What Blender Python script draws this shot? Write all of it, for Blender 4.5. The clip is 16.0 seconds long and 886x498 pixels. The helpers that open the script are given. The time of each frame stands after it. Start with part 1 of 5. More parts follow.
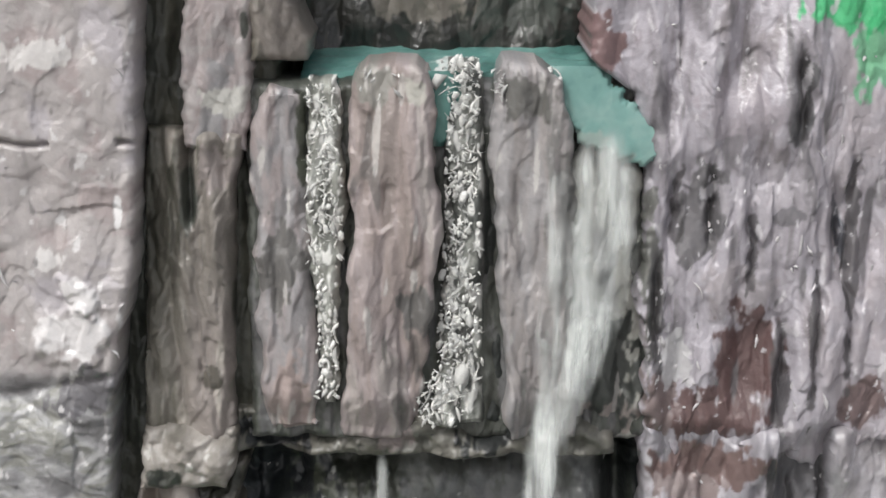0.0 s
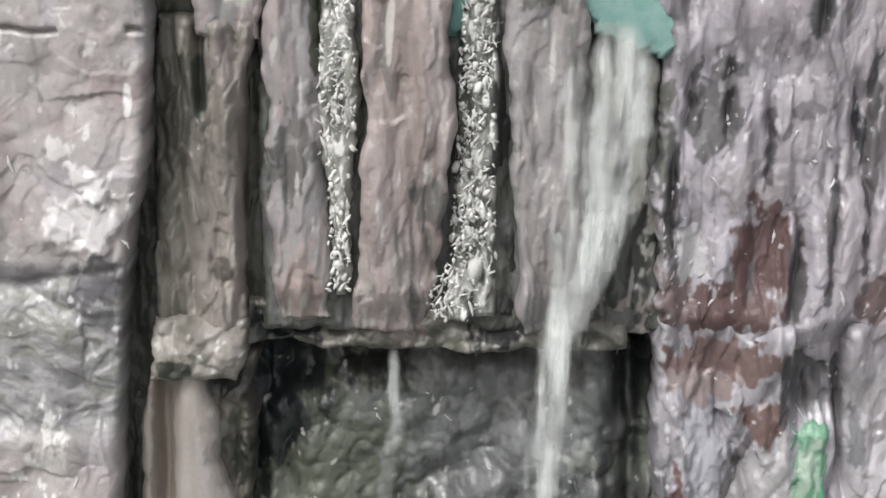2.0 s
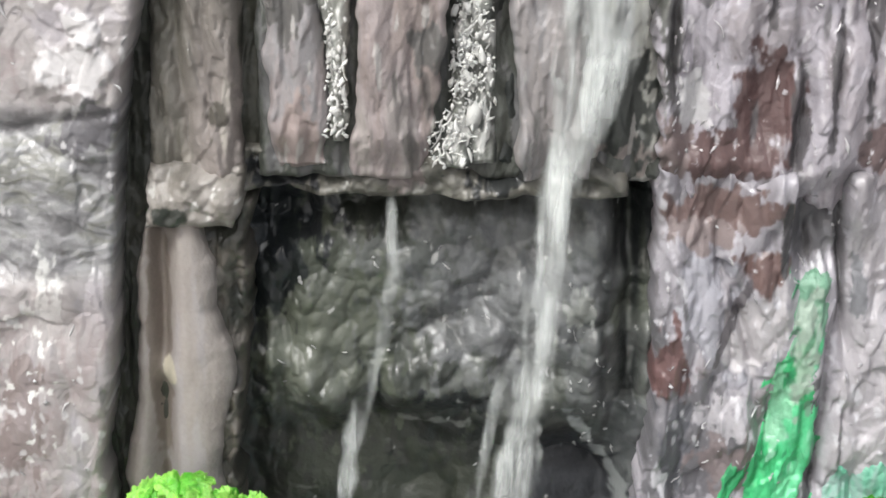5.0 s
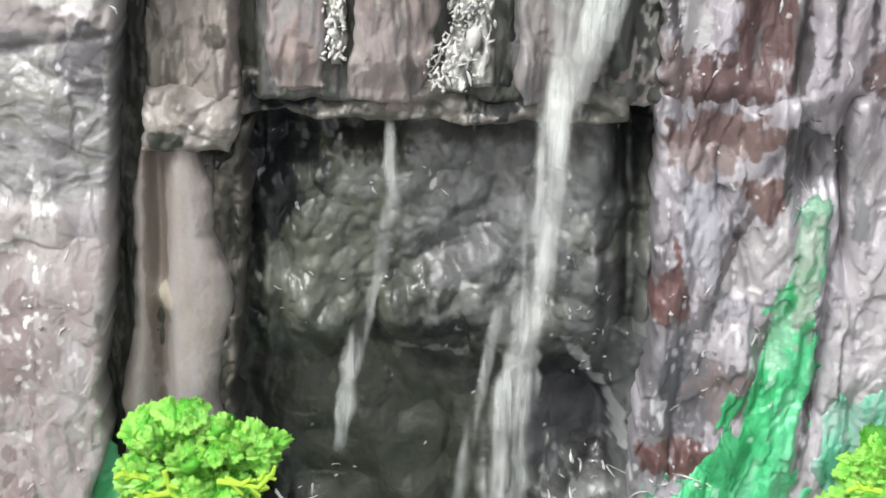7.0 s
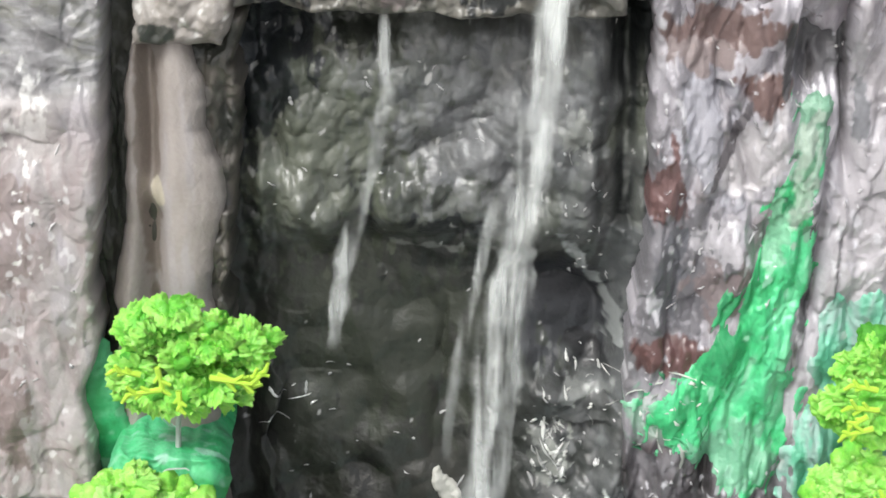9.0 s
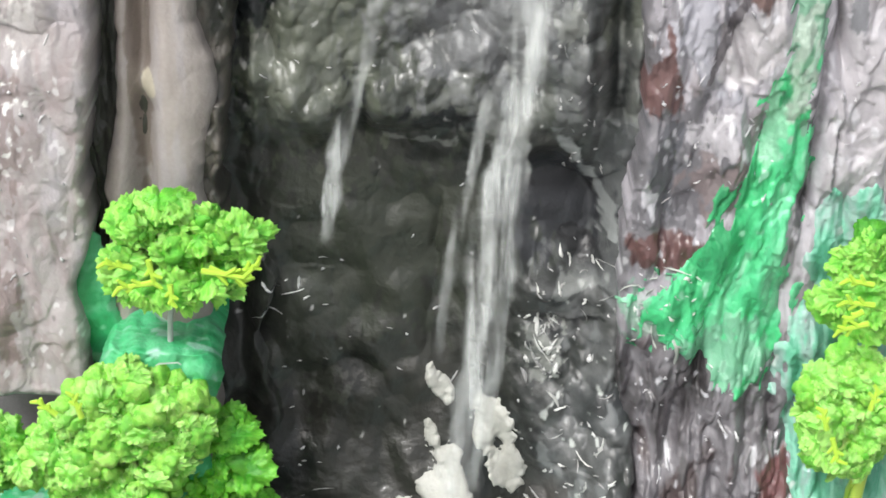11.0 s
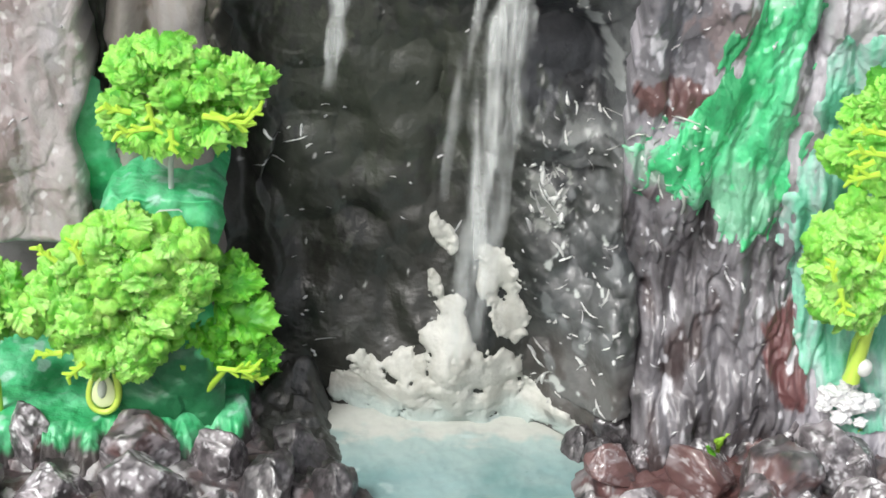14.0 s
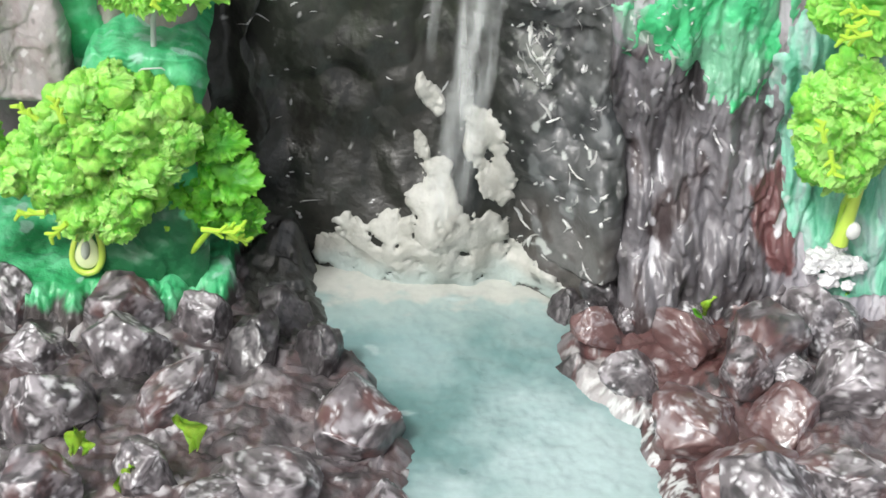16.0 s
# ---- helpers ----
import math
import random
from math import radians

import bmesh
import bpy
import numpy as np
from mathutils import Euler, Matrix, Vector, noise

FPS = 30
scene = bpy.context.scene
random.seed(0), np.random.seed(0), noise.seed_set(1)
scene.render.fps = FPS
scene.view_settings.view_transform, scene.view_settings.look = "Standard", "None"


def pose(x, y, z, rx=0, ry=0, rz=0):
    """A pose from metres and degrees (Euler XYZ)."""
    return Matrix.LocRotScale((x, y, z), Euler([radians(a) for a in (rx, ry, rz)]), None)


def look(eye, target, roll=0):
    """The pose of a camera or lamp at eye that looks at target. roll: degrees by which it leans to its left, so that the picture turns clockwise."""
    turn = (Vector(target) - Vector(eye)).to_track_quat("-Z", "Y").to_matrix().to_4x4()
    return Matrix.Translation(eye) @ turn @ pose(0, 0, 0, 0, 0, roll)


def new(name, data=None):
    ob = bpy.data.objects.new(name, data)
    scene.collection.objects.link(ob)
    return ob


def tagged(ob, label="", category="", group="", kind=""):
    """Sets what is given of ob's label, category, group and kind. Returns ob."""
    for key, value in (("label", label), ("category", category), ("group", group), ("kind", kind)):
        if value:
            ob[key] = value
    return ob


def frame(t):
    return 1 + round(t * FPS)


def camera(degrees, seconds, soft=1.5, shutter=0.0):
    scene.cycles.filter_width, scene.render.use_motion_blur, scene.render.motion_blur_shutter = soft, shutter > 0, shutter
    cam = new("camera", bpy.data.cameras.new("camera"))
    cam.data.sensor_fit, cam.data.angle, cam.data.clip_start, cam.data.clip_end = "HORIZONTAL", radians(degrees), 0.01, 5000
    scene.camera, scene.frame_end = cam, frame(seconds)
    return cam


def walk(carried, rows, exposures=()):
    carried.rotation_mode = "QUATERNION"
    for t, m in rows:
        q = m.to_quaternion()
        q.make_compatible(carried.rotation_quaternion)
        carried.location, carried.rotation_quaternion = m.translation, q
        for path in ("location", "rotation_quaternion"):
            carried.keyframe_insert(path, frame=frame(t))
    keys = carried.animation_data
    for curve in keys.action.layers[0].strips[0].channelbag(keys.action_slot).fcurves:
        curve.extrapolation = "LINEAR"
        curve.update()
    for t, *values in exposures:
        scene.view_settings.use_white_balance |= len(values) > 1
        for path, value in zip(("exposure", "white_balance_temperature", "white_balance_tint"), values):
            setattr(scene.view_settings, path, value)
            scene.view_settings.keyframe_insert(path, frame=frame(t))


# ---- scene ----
cam = camera(25.97, 16.0, soft=1.7)
# seconds, eye, turn to the left, pitch, roll
ROWS = [
    (0, 0.0000, -1.1000, 0.9000, -0.000, -12.000, 0.000),
    (0.5, 0.0007, -1.0976, 0.8988, 0.111, -12.759, 0.070),
    (1, 0.0006, -1.0910, 0.8967, 0.229, -13.486, 0.075),
    (1.5, -0.0001, -1.0895, 0.8942, 0.286, -14.155, 0.102),
    (2, -0.0009, -1.0876, 0.8905, 0.356, -14.880, 0.369),
    (2.5, -0.0013, -1.0840, 0.8867, 0.340, -15.658, 0.399),
    (3, -0.0006, -1.0831, 0.8825, 0.359, -16.199, 0.381),
    (3.5, -0.0001, -1.0846, 0.8797, 0.387, -16.751, 0.388),
    (4, 0.0002, -1.0819, 0.8787, 0.372, -17.491, 0.397),
    (6.5, 0.0007, -1.0707, 0.8683, 0.292, -20.343, 0.664),
    (7, -0.0002, -1.0691, 0.8642, 0.249, -20.678, 0.695),
    (7.5, 0.0005, -1.0670, 0.8616, 0.277, -21.434, 0.707),
    (8, 0.0011, -1.0653, 0.8604, 0.251, -22.080, 0.741),
    (8.5, 0.0011, -1.0638, 0.8579, 0.163, -22.656, 0.796),
    (9, 0.0011, -1.0604, 0.8548, 0.106, -23.487, 0.924),
    (9.5, -0.0005, -1.0594, 0.8514, -0.058, -24.278, 0.984),
    (10, 0.0005, -1.0579, 0.8476, -0.112, -25.044, 1.039),
    (12.5, 0.0021, -1.0508, 0.8358, -0.099, -27.872, 1.280),
    (13, 0.0016, -1.0477, 0.8334, -0.108, -28.732, 1.316),
    (13.5, 0.0011, -1.0466, 0.8298, -0.141, -29.441, 1.355),
    (14, 0.0005, -1.0446, 0.8279, -0.167, -30.332, 1.478),
    (14.5, 0.0004, -1.0427, 0.8227, -0.329, -31.238, 1.584),
    (15, -0.0001, -1.0427, 0.8204, -0.542, -32.176, 1.848),
    (15.5, 0.0014, -1.0415, 0.8177, -0.630, -33.132, 1.902),
    (16, 0.0016, -1.0408, 0.8146, -0.737, -34.005, 1.945),
]


def eye_pose(x, y, z, yaw, pitch, roll):
    a, p = radians(yaw), radians(pitch)
    ahead = Vector((-math.sin(a) * math.cos(p), math.cos(a) * math.cos(p), math.sin(p)))
    return look((x, y, z), Vector((x, y, z)) + ahead, roll)


walk(cam, [(t, eye_pose(*row)) for t, *row in ROWS], exposures=[(0, 0.02), (3.5, 0.20), (7, 0.37), (9.5, 0.44), (13, 0.42), (16, 0.32)])

# ---- world and light: bright overcast daylight from above and in front ----
world = bpy.data.worlds.new("sky")
scene.world = world
world.use_nodes = True
wn, wl = world.node_tree.nodes, world.node_tree.links
sky = wn.new("ShaderNodeTexSky")
sky.sky_type, sky.sun_disc = "NISHITA", False
sky.sun_elevation, sky.sun_rotation = radians(52), radians(217)
sky.air_density, sky.dust_density, sky.ozone_density = 1.0, 6.0, 0.6
pale = wn.new("ShaderNodeHueSaturation")
pale.inputs["Saturation"].default_value = 0.45
wl.new(sky.outputs["Color"], pale.inputs["Color"])
wl.new(pale.outputs["Color"], wn["Background"].inputs["Color"])
wn["Background"].inputs["Strength"].default_value = 0.132
sun_data = bpy.data.lights.new("sun", "SUN")
sun_data.energy, sun_data.angle, sun_data.color = 1.65, radians(11), (0.945, 0.99, 1.0)
sun = new("sun", sun_data)
sun.matrix_world = look((-0.72, -0.95, 1.72), (0, 0, 0.2))

# ---- colours (linear base colours of the paints) ----
BEIGE, PINK, LILAC, GREY = (.38, .352, .347), (.325, .28, .276), (.405, .378, .395), (.26, .252, .257)
BLACK, BROWN = (.058, .062, .053), (.115, .07, .066)
WHITE, EMERALD, MINT = (.74, .74, .71), (.055, .49, .185), (.22, .55, .40)
SLATE, MUD = (.17, .165, .165), (.20, .155, .145)


# ---- noise on arrays ----
def _hash(ix, iy, iz):
    h = (ix * 374761393 + iy * 668265263 + iz * 2147483647) & 0xFFFFFFFF
    h = ((h ^ (h >> 13)) * 1274126177) & 0xFFFFFFFF
    return (h ^ (h >> 16)) & 0xFFFFFFFF


def noise3(x, y, z):
    """Gradient noise, about -1 to 1, on arrays."""
    x, y, z = np.broadcast_arrays(np.asarray(x, float), np.asarray(y, float), np.asarray(z, float))
    fx, fy, fz = np.floor(x), np.floor(y), np.floor(z)
    ix, iy, iz = fx.astype(np.int64), fy.astype(np.int64), fz.astype(np.int64)
    dx, dy, dz = x - fx, y - fy, z - fz
    sx, sy, sz = [d * d * d * (d * (d * 6 - 15) + 10) for d in (dx, dy, dz)]
    total = 0.0
    for a in (0, 1):
        for b in (0, 1):
            for c in (0, 1):
                h = _hash(ix + a, iy + b, iz + c)
                gx = (h & 1023) / 511.5 - 1
                gy = ((h >> 10) & 1023) / 511.5 - 1
                gz = ((h >> 20) & 1023) / 511.5 - 1
                w = (sx if a else 1 - sx) * (sy if b else 1 - sy) * (sz if c else 1 - sz)
                total = total + w * (gx * (dx - a) + gy * (dy - b) + gz * (dz - c))
    return total * 1.25


def fbm(x, z, fx, fz, seed, octaves=3, gain=0.5):
    out, amp = 0.0, 1.0
    for k in range(octaves):
        out = out + amp * noise3(x * fx + 17.3 * seed, z * fz - 9.1 * seed, seed * 3.7 + 11 * k)
        fx, fz, amp = fx * 2.03, fz * 2.03, amp * gain
    return out


def ridge(x, z, fx, fz, seed):
    """Sharp creases, 0 to 1, as a palette knife leaves them."""
    return 1 - np.abs(fbm(x, z, fx, fz, seed, 2)) * 2


def facets(x, z, fx, fz, seed):
    """Knife-flat cells: a height of about -1 to 1 that steps from cell to cell, and the cell's own random number."""
    x, z = np.broadcast_arrays(np.asarray(x, float) * fx, np.asarray(z, float) * fz)
    ix, iz = np.floor(x).astype(np.int64), np.floor(z).astype(np.int64)
    best = np.full(x.shape, 9.0)
    height, own = np.zeros(x.shape), np.zeros(x.shape)
    for a in (-1, 0, 1):
        for b in (-1, 0, 1):
            h = _hash(ix + a, iz + b, int(seed) * 7919 + 13)
            r = [((h >> k) & 255) / 255.0 for k in (0, 8, 16, 24)]
            dx, dz = x - (ix + a + r[0]), z - (iz + b + r[1])
            d = dx * dx + dz * dz
            near = d < best
            best = np.where(near, d, best)
            own = np.where(near, r[2], own)
            height = np.where(near, (r[2] - 0.5) * 1.2 + (r[3] - 0.5) * dx * 1.6 + (r[0] - 0.5) * dz * 1.6, height)
    return height, own


def chips(x, z, fx, fz, seed, curve=0.55, warp=0.22):
    """Chipped stone: the outermost of many tilted faces, smooth within and creased where two meet, about -0.6 to 0.6."""
    x, z = np.broadcast_arrays(np.asarray(x, float) * fx, np.asarray(z, float) * fz)
    x, z = x + warp * noise3(x * 1.3, z * 1.3, seed + 0.4) + 0.3 * warp * noise3(x * 4, z * 4, seed + 2.4), z + warp * noise3(x * 1.3, z * 1.3, seed + 5.4)
    ix, iz = np.floor(x).astype(np.int64), np.floor(z).astype(np.int64)
    best = np.full(x.shape, -9.0)
    for a in (-1, 0, 1):
        for b in (-1, 0, 1):
            h = _hash(ix + a, iz + b, int(seed) * 7919 + 29)
            r = [((h >> k) & 255) / 255.0 for k in (0, 8, 16, 24)]
            dx, dz = x - (ix + a + r[0]), z - (iz + b + r[1])
            best = np.maximum(best, (r[2] - 0.5) * 0.8 + (r[3] - 0.5) * 1.3 * dx + (r[0] - 0.5) * 1.3 * dz - curve * (dx * dx + dz * dz))
    return best


def plates(x, z, fx, fz, seed, levels=3.0, edge=0.11):
    """Layered skins of paint and clay: a flowing height in soft steps, about -1 to 1."""
    wx = x + 0.010 * noise3(x * 28, z * 20, seed + 1.5) + 0.003 * noise3(x * 110, z * 90, seed + 2.5)
    wz = z + 0.012 * noise3(x * 28, z * 20, seed + 3.5) + 0.004 * noise3(x * 110, z * 90, seed + 4.5)
    k = fbm(wx, wz, fx, fz, seed, 2, 0.45) * levels
    f = np.floor(k)
    t = np.clip((k - f - 0.5 + edge) / (2 * edge), 0, 1)
    return (f + t * t * (3 - 2 * t)) / levels + 0.12 * k / levels


def smooth(a, b, v):
    t = np.clip((v - a) / (b - a), 0, 1)
    return t * t * (3 - 2 * t)


def mix(c, d, w):
    return np.asarray(c) * (1 - w[..., None]) + np.asarray(d) * w[..., None]


def tone(x, z, colours, fx, fz, seed, sharp=0.19, step=0.5):
    """Brushed paint of several colours, dragged along the longer direction of the noise."""
    n = fbm(x + 0.004 * noise3(x * 60, z * 60, seed), z, fx, fz, seed, 4, 0.6)
    wx, wz = x + 0.005 * noise3(x * 45, z * 45, seed + 2), z + 0.006 * noise3(x * 45, z * 45, seed + 4)
    n = (0.95 - 0.55 * step) * n + step * plates(x, z, fx * 0.9, fz * 0.9, seed, 4.0, 0.10) + 0.45 * step * (facets(wx, wz, fx * 2.2, fz * 1.6, seed + 1)[1] - 0.5)
    out = np.broadcast_to(np.asarray(colours[0], float), x.shape + (3,))
    for k, c in enumerate(colours[1:]):
        edge = -0.45 + 0.9 * (k + 0.5) / max(len(colours) - 1, 1)
        out = mix(out, c, smooth(edge - sharp, edge + sharp, n))
    return out


def daub(paint, x, z, cx, cz, rx, rz, colour, seed, turn=0, ragged=0.6, amount=1.0, fz=60, fx=110):
    """A daub of paint with a ragged brushed edge."""
    a = radians(turn)
    u = ((x - cx) * math.cos(a) + (z - cz) * math.sin(a)) / rx
    v = (-(x - cx) * math.sin(a) + (z - cz) * math.cos(a)) / rz
    r = np.sqrt(u * u + v * v) + ragged * fbm(x, z, fx, fz, seed, 3, 0.6)
    return mix(paint, colour, amount * smooth(1.08, 0.88, r))


def strokes(paint, x, z, colour, seed, fx, fz, level=0.45, amount=0.9):
    """Many small separate brush marks; fine pale ones also stand in for wet glints."""
    n = fbm(x, z, fx, fz, seed, 2, 0.5)
    return mix(paint, colour, amount * smooth(level, level + 0.14, n))


# ---- materials ----
def material(name, rough=0.5, coat=0.0, grain=0.25, grain_scale=900, bump=0.25, attribute=True, colour=(.5, .5, .5), spread=0.12, subsurface=0.0, shine=0.5, coat_rough=0.10):
    m = bpy.data.materials.new(name)
    m.use_nodes = True
    n, l = m.node_tree.nodes, m.node_tree.links
    p = n["Principled BSDF"]
    co = n.new("ShaderNodeTexCoord")
    if attribute:
        base = n.new("ShaderNodeAttribute")
        base.attribute_name = "paint"
        source = base.outputs["Color"]
    else:
        base = n.new("ShaderNodeRGB")
        base.outputs[0].default_value = (*colour, 1)
        source = base.outputs[0]
    fine, broad = n.new("ShaderNodeTexNoise"), n.new("ShaderNodeTexNoise")
    for node, scale, detail in ((fine, grain_scale, 5), (broad, 45, 4)):
        node.inputs["Scale"].default_value, node.inputs["Detail"].default_value = scale, detail
        l.new(co.outputs["Object"], node.inputs["Vector"])
    value = n.new("ShaderNodeMath")
    value.operation = "MULTIPLY_ADD"
    l.new(fine.outputs["Fac"], value.inputs[0])
    value.inputs[1].default_value, value.inputs[2].default_value = grain * 2, 1 - grain
    more = n.new("ShaderNodeMath")
    more.operation = "MULTIPLY_ADD"
    l.new(broad.outputs["Fac"], more.inputs[0])
    more.inputs[1].default_value = spread * 2
    l.new(value.outputs[0], more.inputs[2])
    less = n.new("ShaderNodeMath")
    less.operation = "SUBTRACT"
    l.new(more.outputs[0], less.inputs[0])
    less.inputs[1].default_value = spread
    hsv = n.new("ShaderNodeHueSaturation")
    l.new(source, hsv.inputs["Color"])
    info, vary = n.new("ShaderNodeObjectInfo"), n.new("ShaderNodeMath")
    vary.operation = "MULTIPLY_ADD"
    l.new(info.outputs["Random"], vary.inputs[0])
    vary.inputs[1].default_value, vary.inputs[2].default_value = spread, -spread / 2
    both = n.new("ShaderNodeMath")
    l.new(less.outputs[0], both.inputs[0])
    l.new(vary.outputs[0], both.inputs[1])
    l.new(both.outputs[0], hsv.inputs["Value"])
    l.new(hsv.outputs["Color"], p.inputs["Base Color"])
    p.inputs["Roughness"].default_value = rough
    rr = n.new("ShaderNodeMath")
    rr.operation = "MULTIPLY_ADD"
    l.new(broad.outputs["Fac"], rr.inputs[0])
    rr.inputs[1].default_value, rr.inputs[2].default_value = 0.3, rough - 0.15
    l.new(rr.outputs[0], p.inputs["Roughness"])
    p.inputs["Specular IOR Level"].default_value = shine
    p.inputs["Coat Weight"].default_value, p.inputs["Coat Roughness"].default_value = coat, coat_rough
    if subsurface:
        p.inputs["Subsurface Weight"].default_value = subsurface
        p.inputs["Subsurface Radius"].default_value = (0.004, 0.008, 0.002)
    if bump:
        b = n.new("ShaderNodeBump")
        b.inputs["Strength"].default_value, b.inputs["Distance"].default_value = bump, 0.002
        l.new(fine.outputs["Fac"], b.inputs["Height"])
        l.new(b.outputs["Normal"], p.inputs["Normal"])
        l.new(b.outputs["Normal"], p.inputs["Coat Normal"])
    return m


CLAY = material("painted_clay", 0.42, 0.35, 0.12, 330, 0.35)
WET = material("wet_painted_clay", 0.40, 0.45, 0.16, 240, 0.45, shine=0.28, coat_rough=0.07)
GLOSS = material("varnished_clay", 0.40, 0.42, 0.12, 260, 0.4, coat_rough=0.10)
STONE = material("wet_stone_clay", 0.44, 0.45, 0.16, 260, 0.20, coat_rough=0.10)
MOSS = material("green_paint", 0.40, 0.35, 0.12, 320, 0.5)
FOAM = material("white_crust", 0.55, 0.15, 0.08, 500, 0.3)
FOLIAGE = material("foam_foliage", 0.6, 0.05, 0.26, 760, 0.5, spread=0.22, subsurface=0.6)
LEAF = material("soft_leaf", 0.5, 0.10, 0.22, 620, 0.45, spread=0.30, subsurface=0.6)
PLASTIC = material("green_plastic", 0.35, 0.2, 0.06, 300, 0.1)
GROUND = material("paving_grey", 0.8, 0.0, 0.15, 60, 0.3, attribute=False, colour=(.30, .29, .28))


def water_material(name, colour, clear, fx, fz, cover=0.55):
    """Falling water: streaks of white froth in clear water."""
    m = bpy.data.materials.new(name)
    m.use_nodes = True
    n, l = m.node_tree.nodes, m.node_tree.links
    p = n["Principled BSDF"]
    p.inputs["Base Color"].default_value = (*colour, 1)
    p.inputs["Roughness"].default_value = 0.18
    co, mapping = n.new("ShaderNodeTexCoord"), n.new("ShaderNodeMapping")
    mapping.inputs["Scale"].default_value = (fx, fx, fz)
    streak = n.new("ShaderNodeTexNoise")
    streak.inputs["Scale"].default_value, streak.inputs["Detail"].default_value = 1.0, 5
    l.new(co.outputs["Object"], mapping.inputs["Vector"])
    l.new(mapping.outputs["Vector"], streak.inputs["Vector"])
    ramp = n.new("ShaderNodeMapRange")
    ramp.inputs["From Min"].default_value, ramp.inputs["From Max"].default_value = 0.43, 0.62
    ramp.inputs["To Min"].default_value, ramp.inputs["To Max"].default_value = clear, cover
    l.new(streak.outputs["Fac"], ramp.inputs["Value"])
    edge = n.new("ShaderNodeAttribute")
    edge.attribute_name = "froth"
    blotch, patchy, thin = n.new("ShaderNodeTexNoise"), n.new("ShaderNodeMapRange"), n.new("ShaderNodeMath")
    blotch.inputs["Scale"].default_value, blotch.inputs["Detail"].default_value = 30, 3
    l.new(co.outputs["Object"], blotch.inputs["Vector"])
    patchy.inputs["From Min"].default_value, patchy.inputs["From Max"].default_value, patchy.inputs["To Min"].default_value = 0.38, 0.62, 0.35
    l.new(blotch.outputs["Fac"], patchy.inputs["Value"])
    thin.operation = "MULTIPLY"
    l.new(ramp.outputs["Result"], thin.inputs[0])
    l.new(patchy.outputs["Result"], thin.inputs[1])
    mul = n.new("ShaderNodeMath")
    mul.operation = "MULTIPLY"
    l.new(thin.outputs[0], mul.inputs[0])
    l.new(edge.outputs["Fac"], mul.inputs[1])
    l.new(mul.outputs[0], p.inputs["Alpha"])
    b = n.new("ShaderNodeBump")
    b.inputs["Strength"].default_value, b.inputs["Distance"].default_value = 0.12, 0.002
    l.new(streak.outputs["Fac"], b.inputs["Height"])
    l.new(b.outputs["Normal"], p.inputs["Normal"])
    return m


FALLING = water_material("falling_water", (.80, .83, .81), 0.08, 120, 10, 0.85)


# ---- mesh helpers ----
def mesh_of(name, verts, faces, mat, paint=None, density=None, flat=False):
    me = bpy.data.meshes.new(name)
    me.from_pydata(np.asarray(verts).tolist(), [], faces.tolist() if hasattr(faces, "tolist") else faces)
    me.polygons.foreach_set("use_smooth", [not flat] * len(me.polygons))
    if paint is not None:
        a = me.attributes.new("paint", "FLOAT_COLOR", "POINT")
        p = np.asarray(paint, float).reshape(-1, 3)
        a.data.foreach_set("color", np.c_[p, np.ones(len(p))].astype(np.float32).ravel())
    if density is not None:
        a = me.attributes.new("froth", "FLOAT", "POINT")
        a.data.foreach_set("value", np.asarray(density, np.float32).ravel())
    me.materials.append(mat)
    me.update()
    return me


def under(ob, parent, label=""):
    ob.parent = parent
    return tagged(ob, label) if label else ob


def thing(name, label, category, group="", kind="", at=(0, 0, 0)):
    ob = new(name)
    ob.location = at
    ob.empty_display_size = 0.02
    return tagged(ob, label, category, group, kind)


def quads(nu, nv):
    i, j = np.meshgrid(np.arange(nu - 1), np.arange(nv - 1))
    k = (j * nu + i).ravel()
    return np.stack([k, k + 1, k + nu + 1, k + nu], 1)


def profile(points):
    """Edge or width against height, from pairs (height, value)."""
    pts = sorted(points)
    zs, vs = [p[0] for p in pts], [p[1] for p in pts]
    return lambda z: np.interp(z, zs, vs)


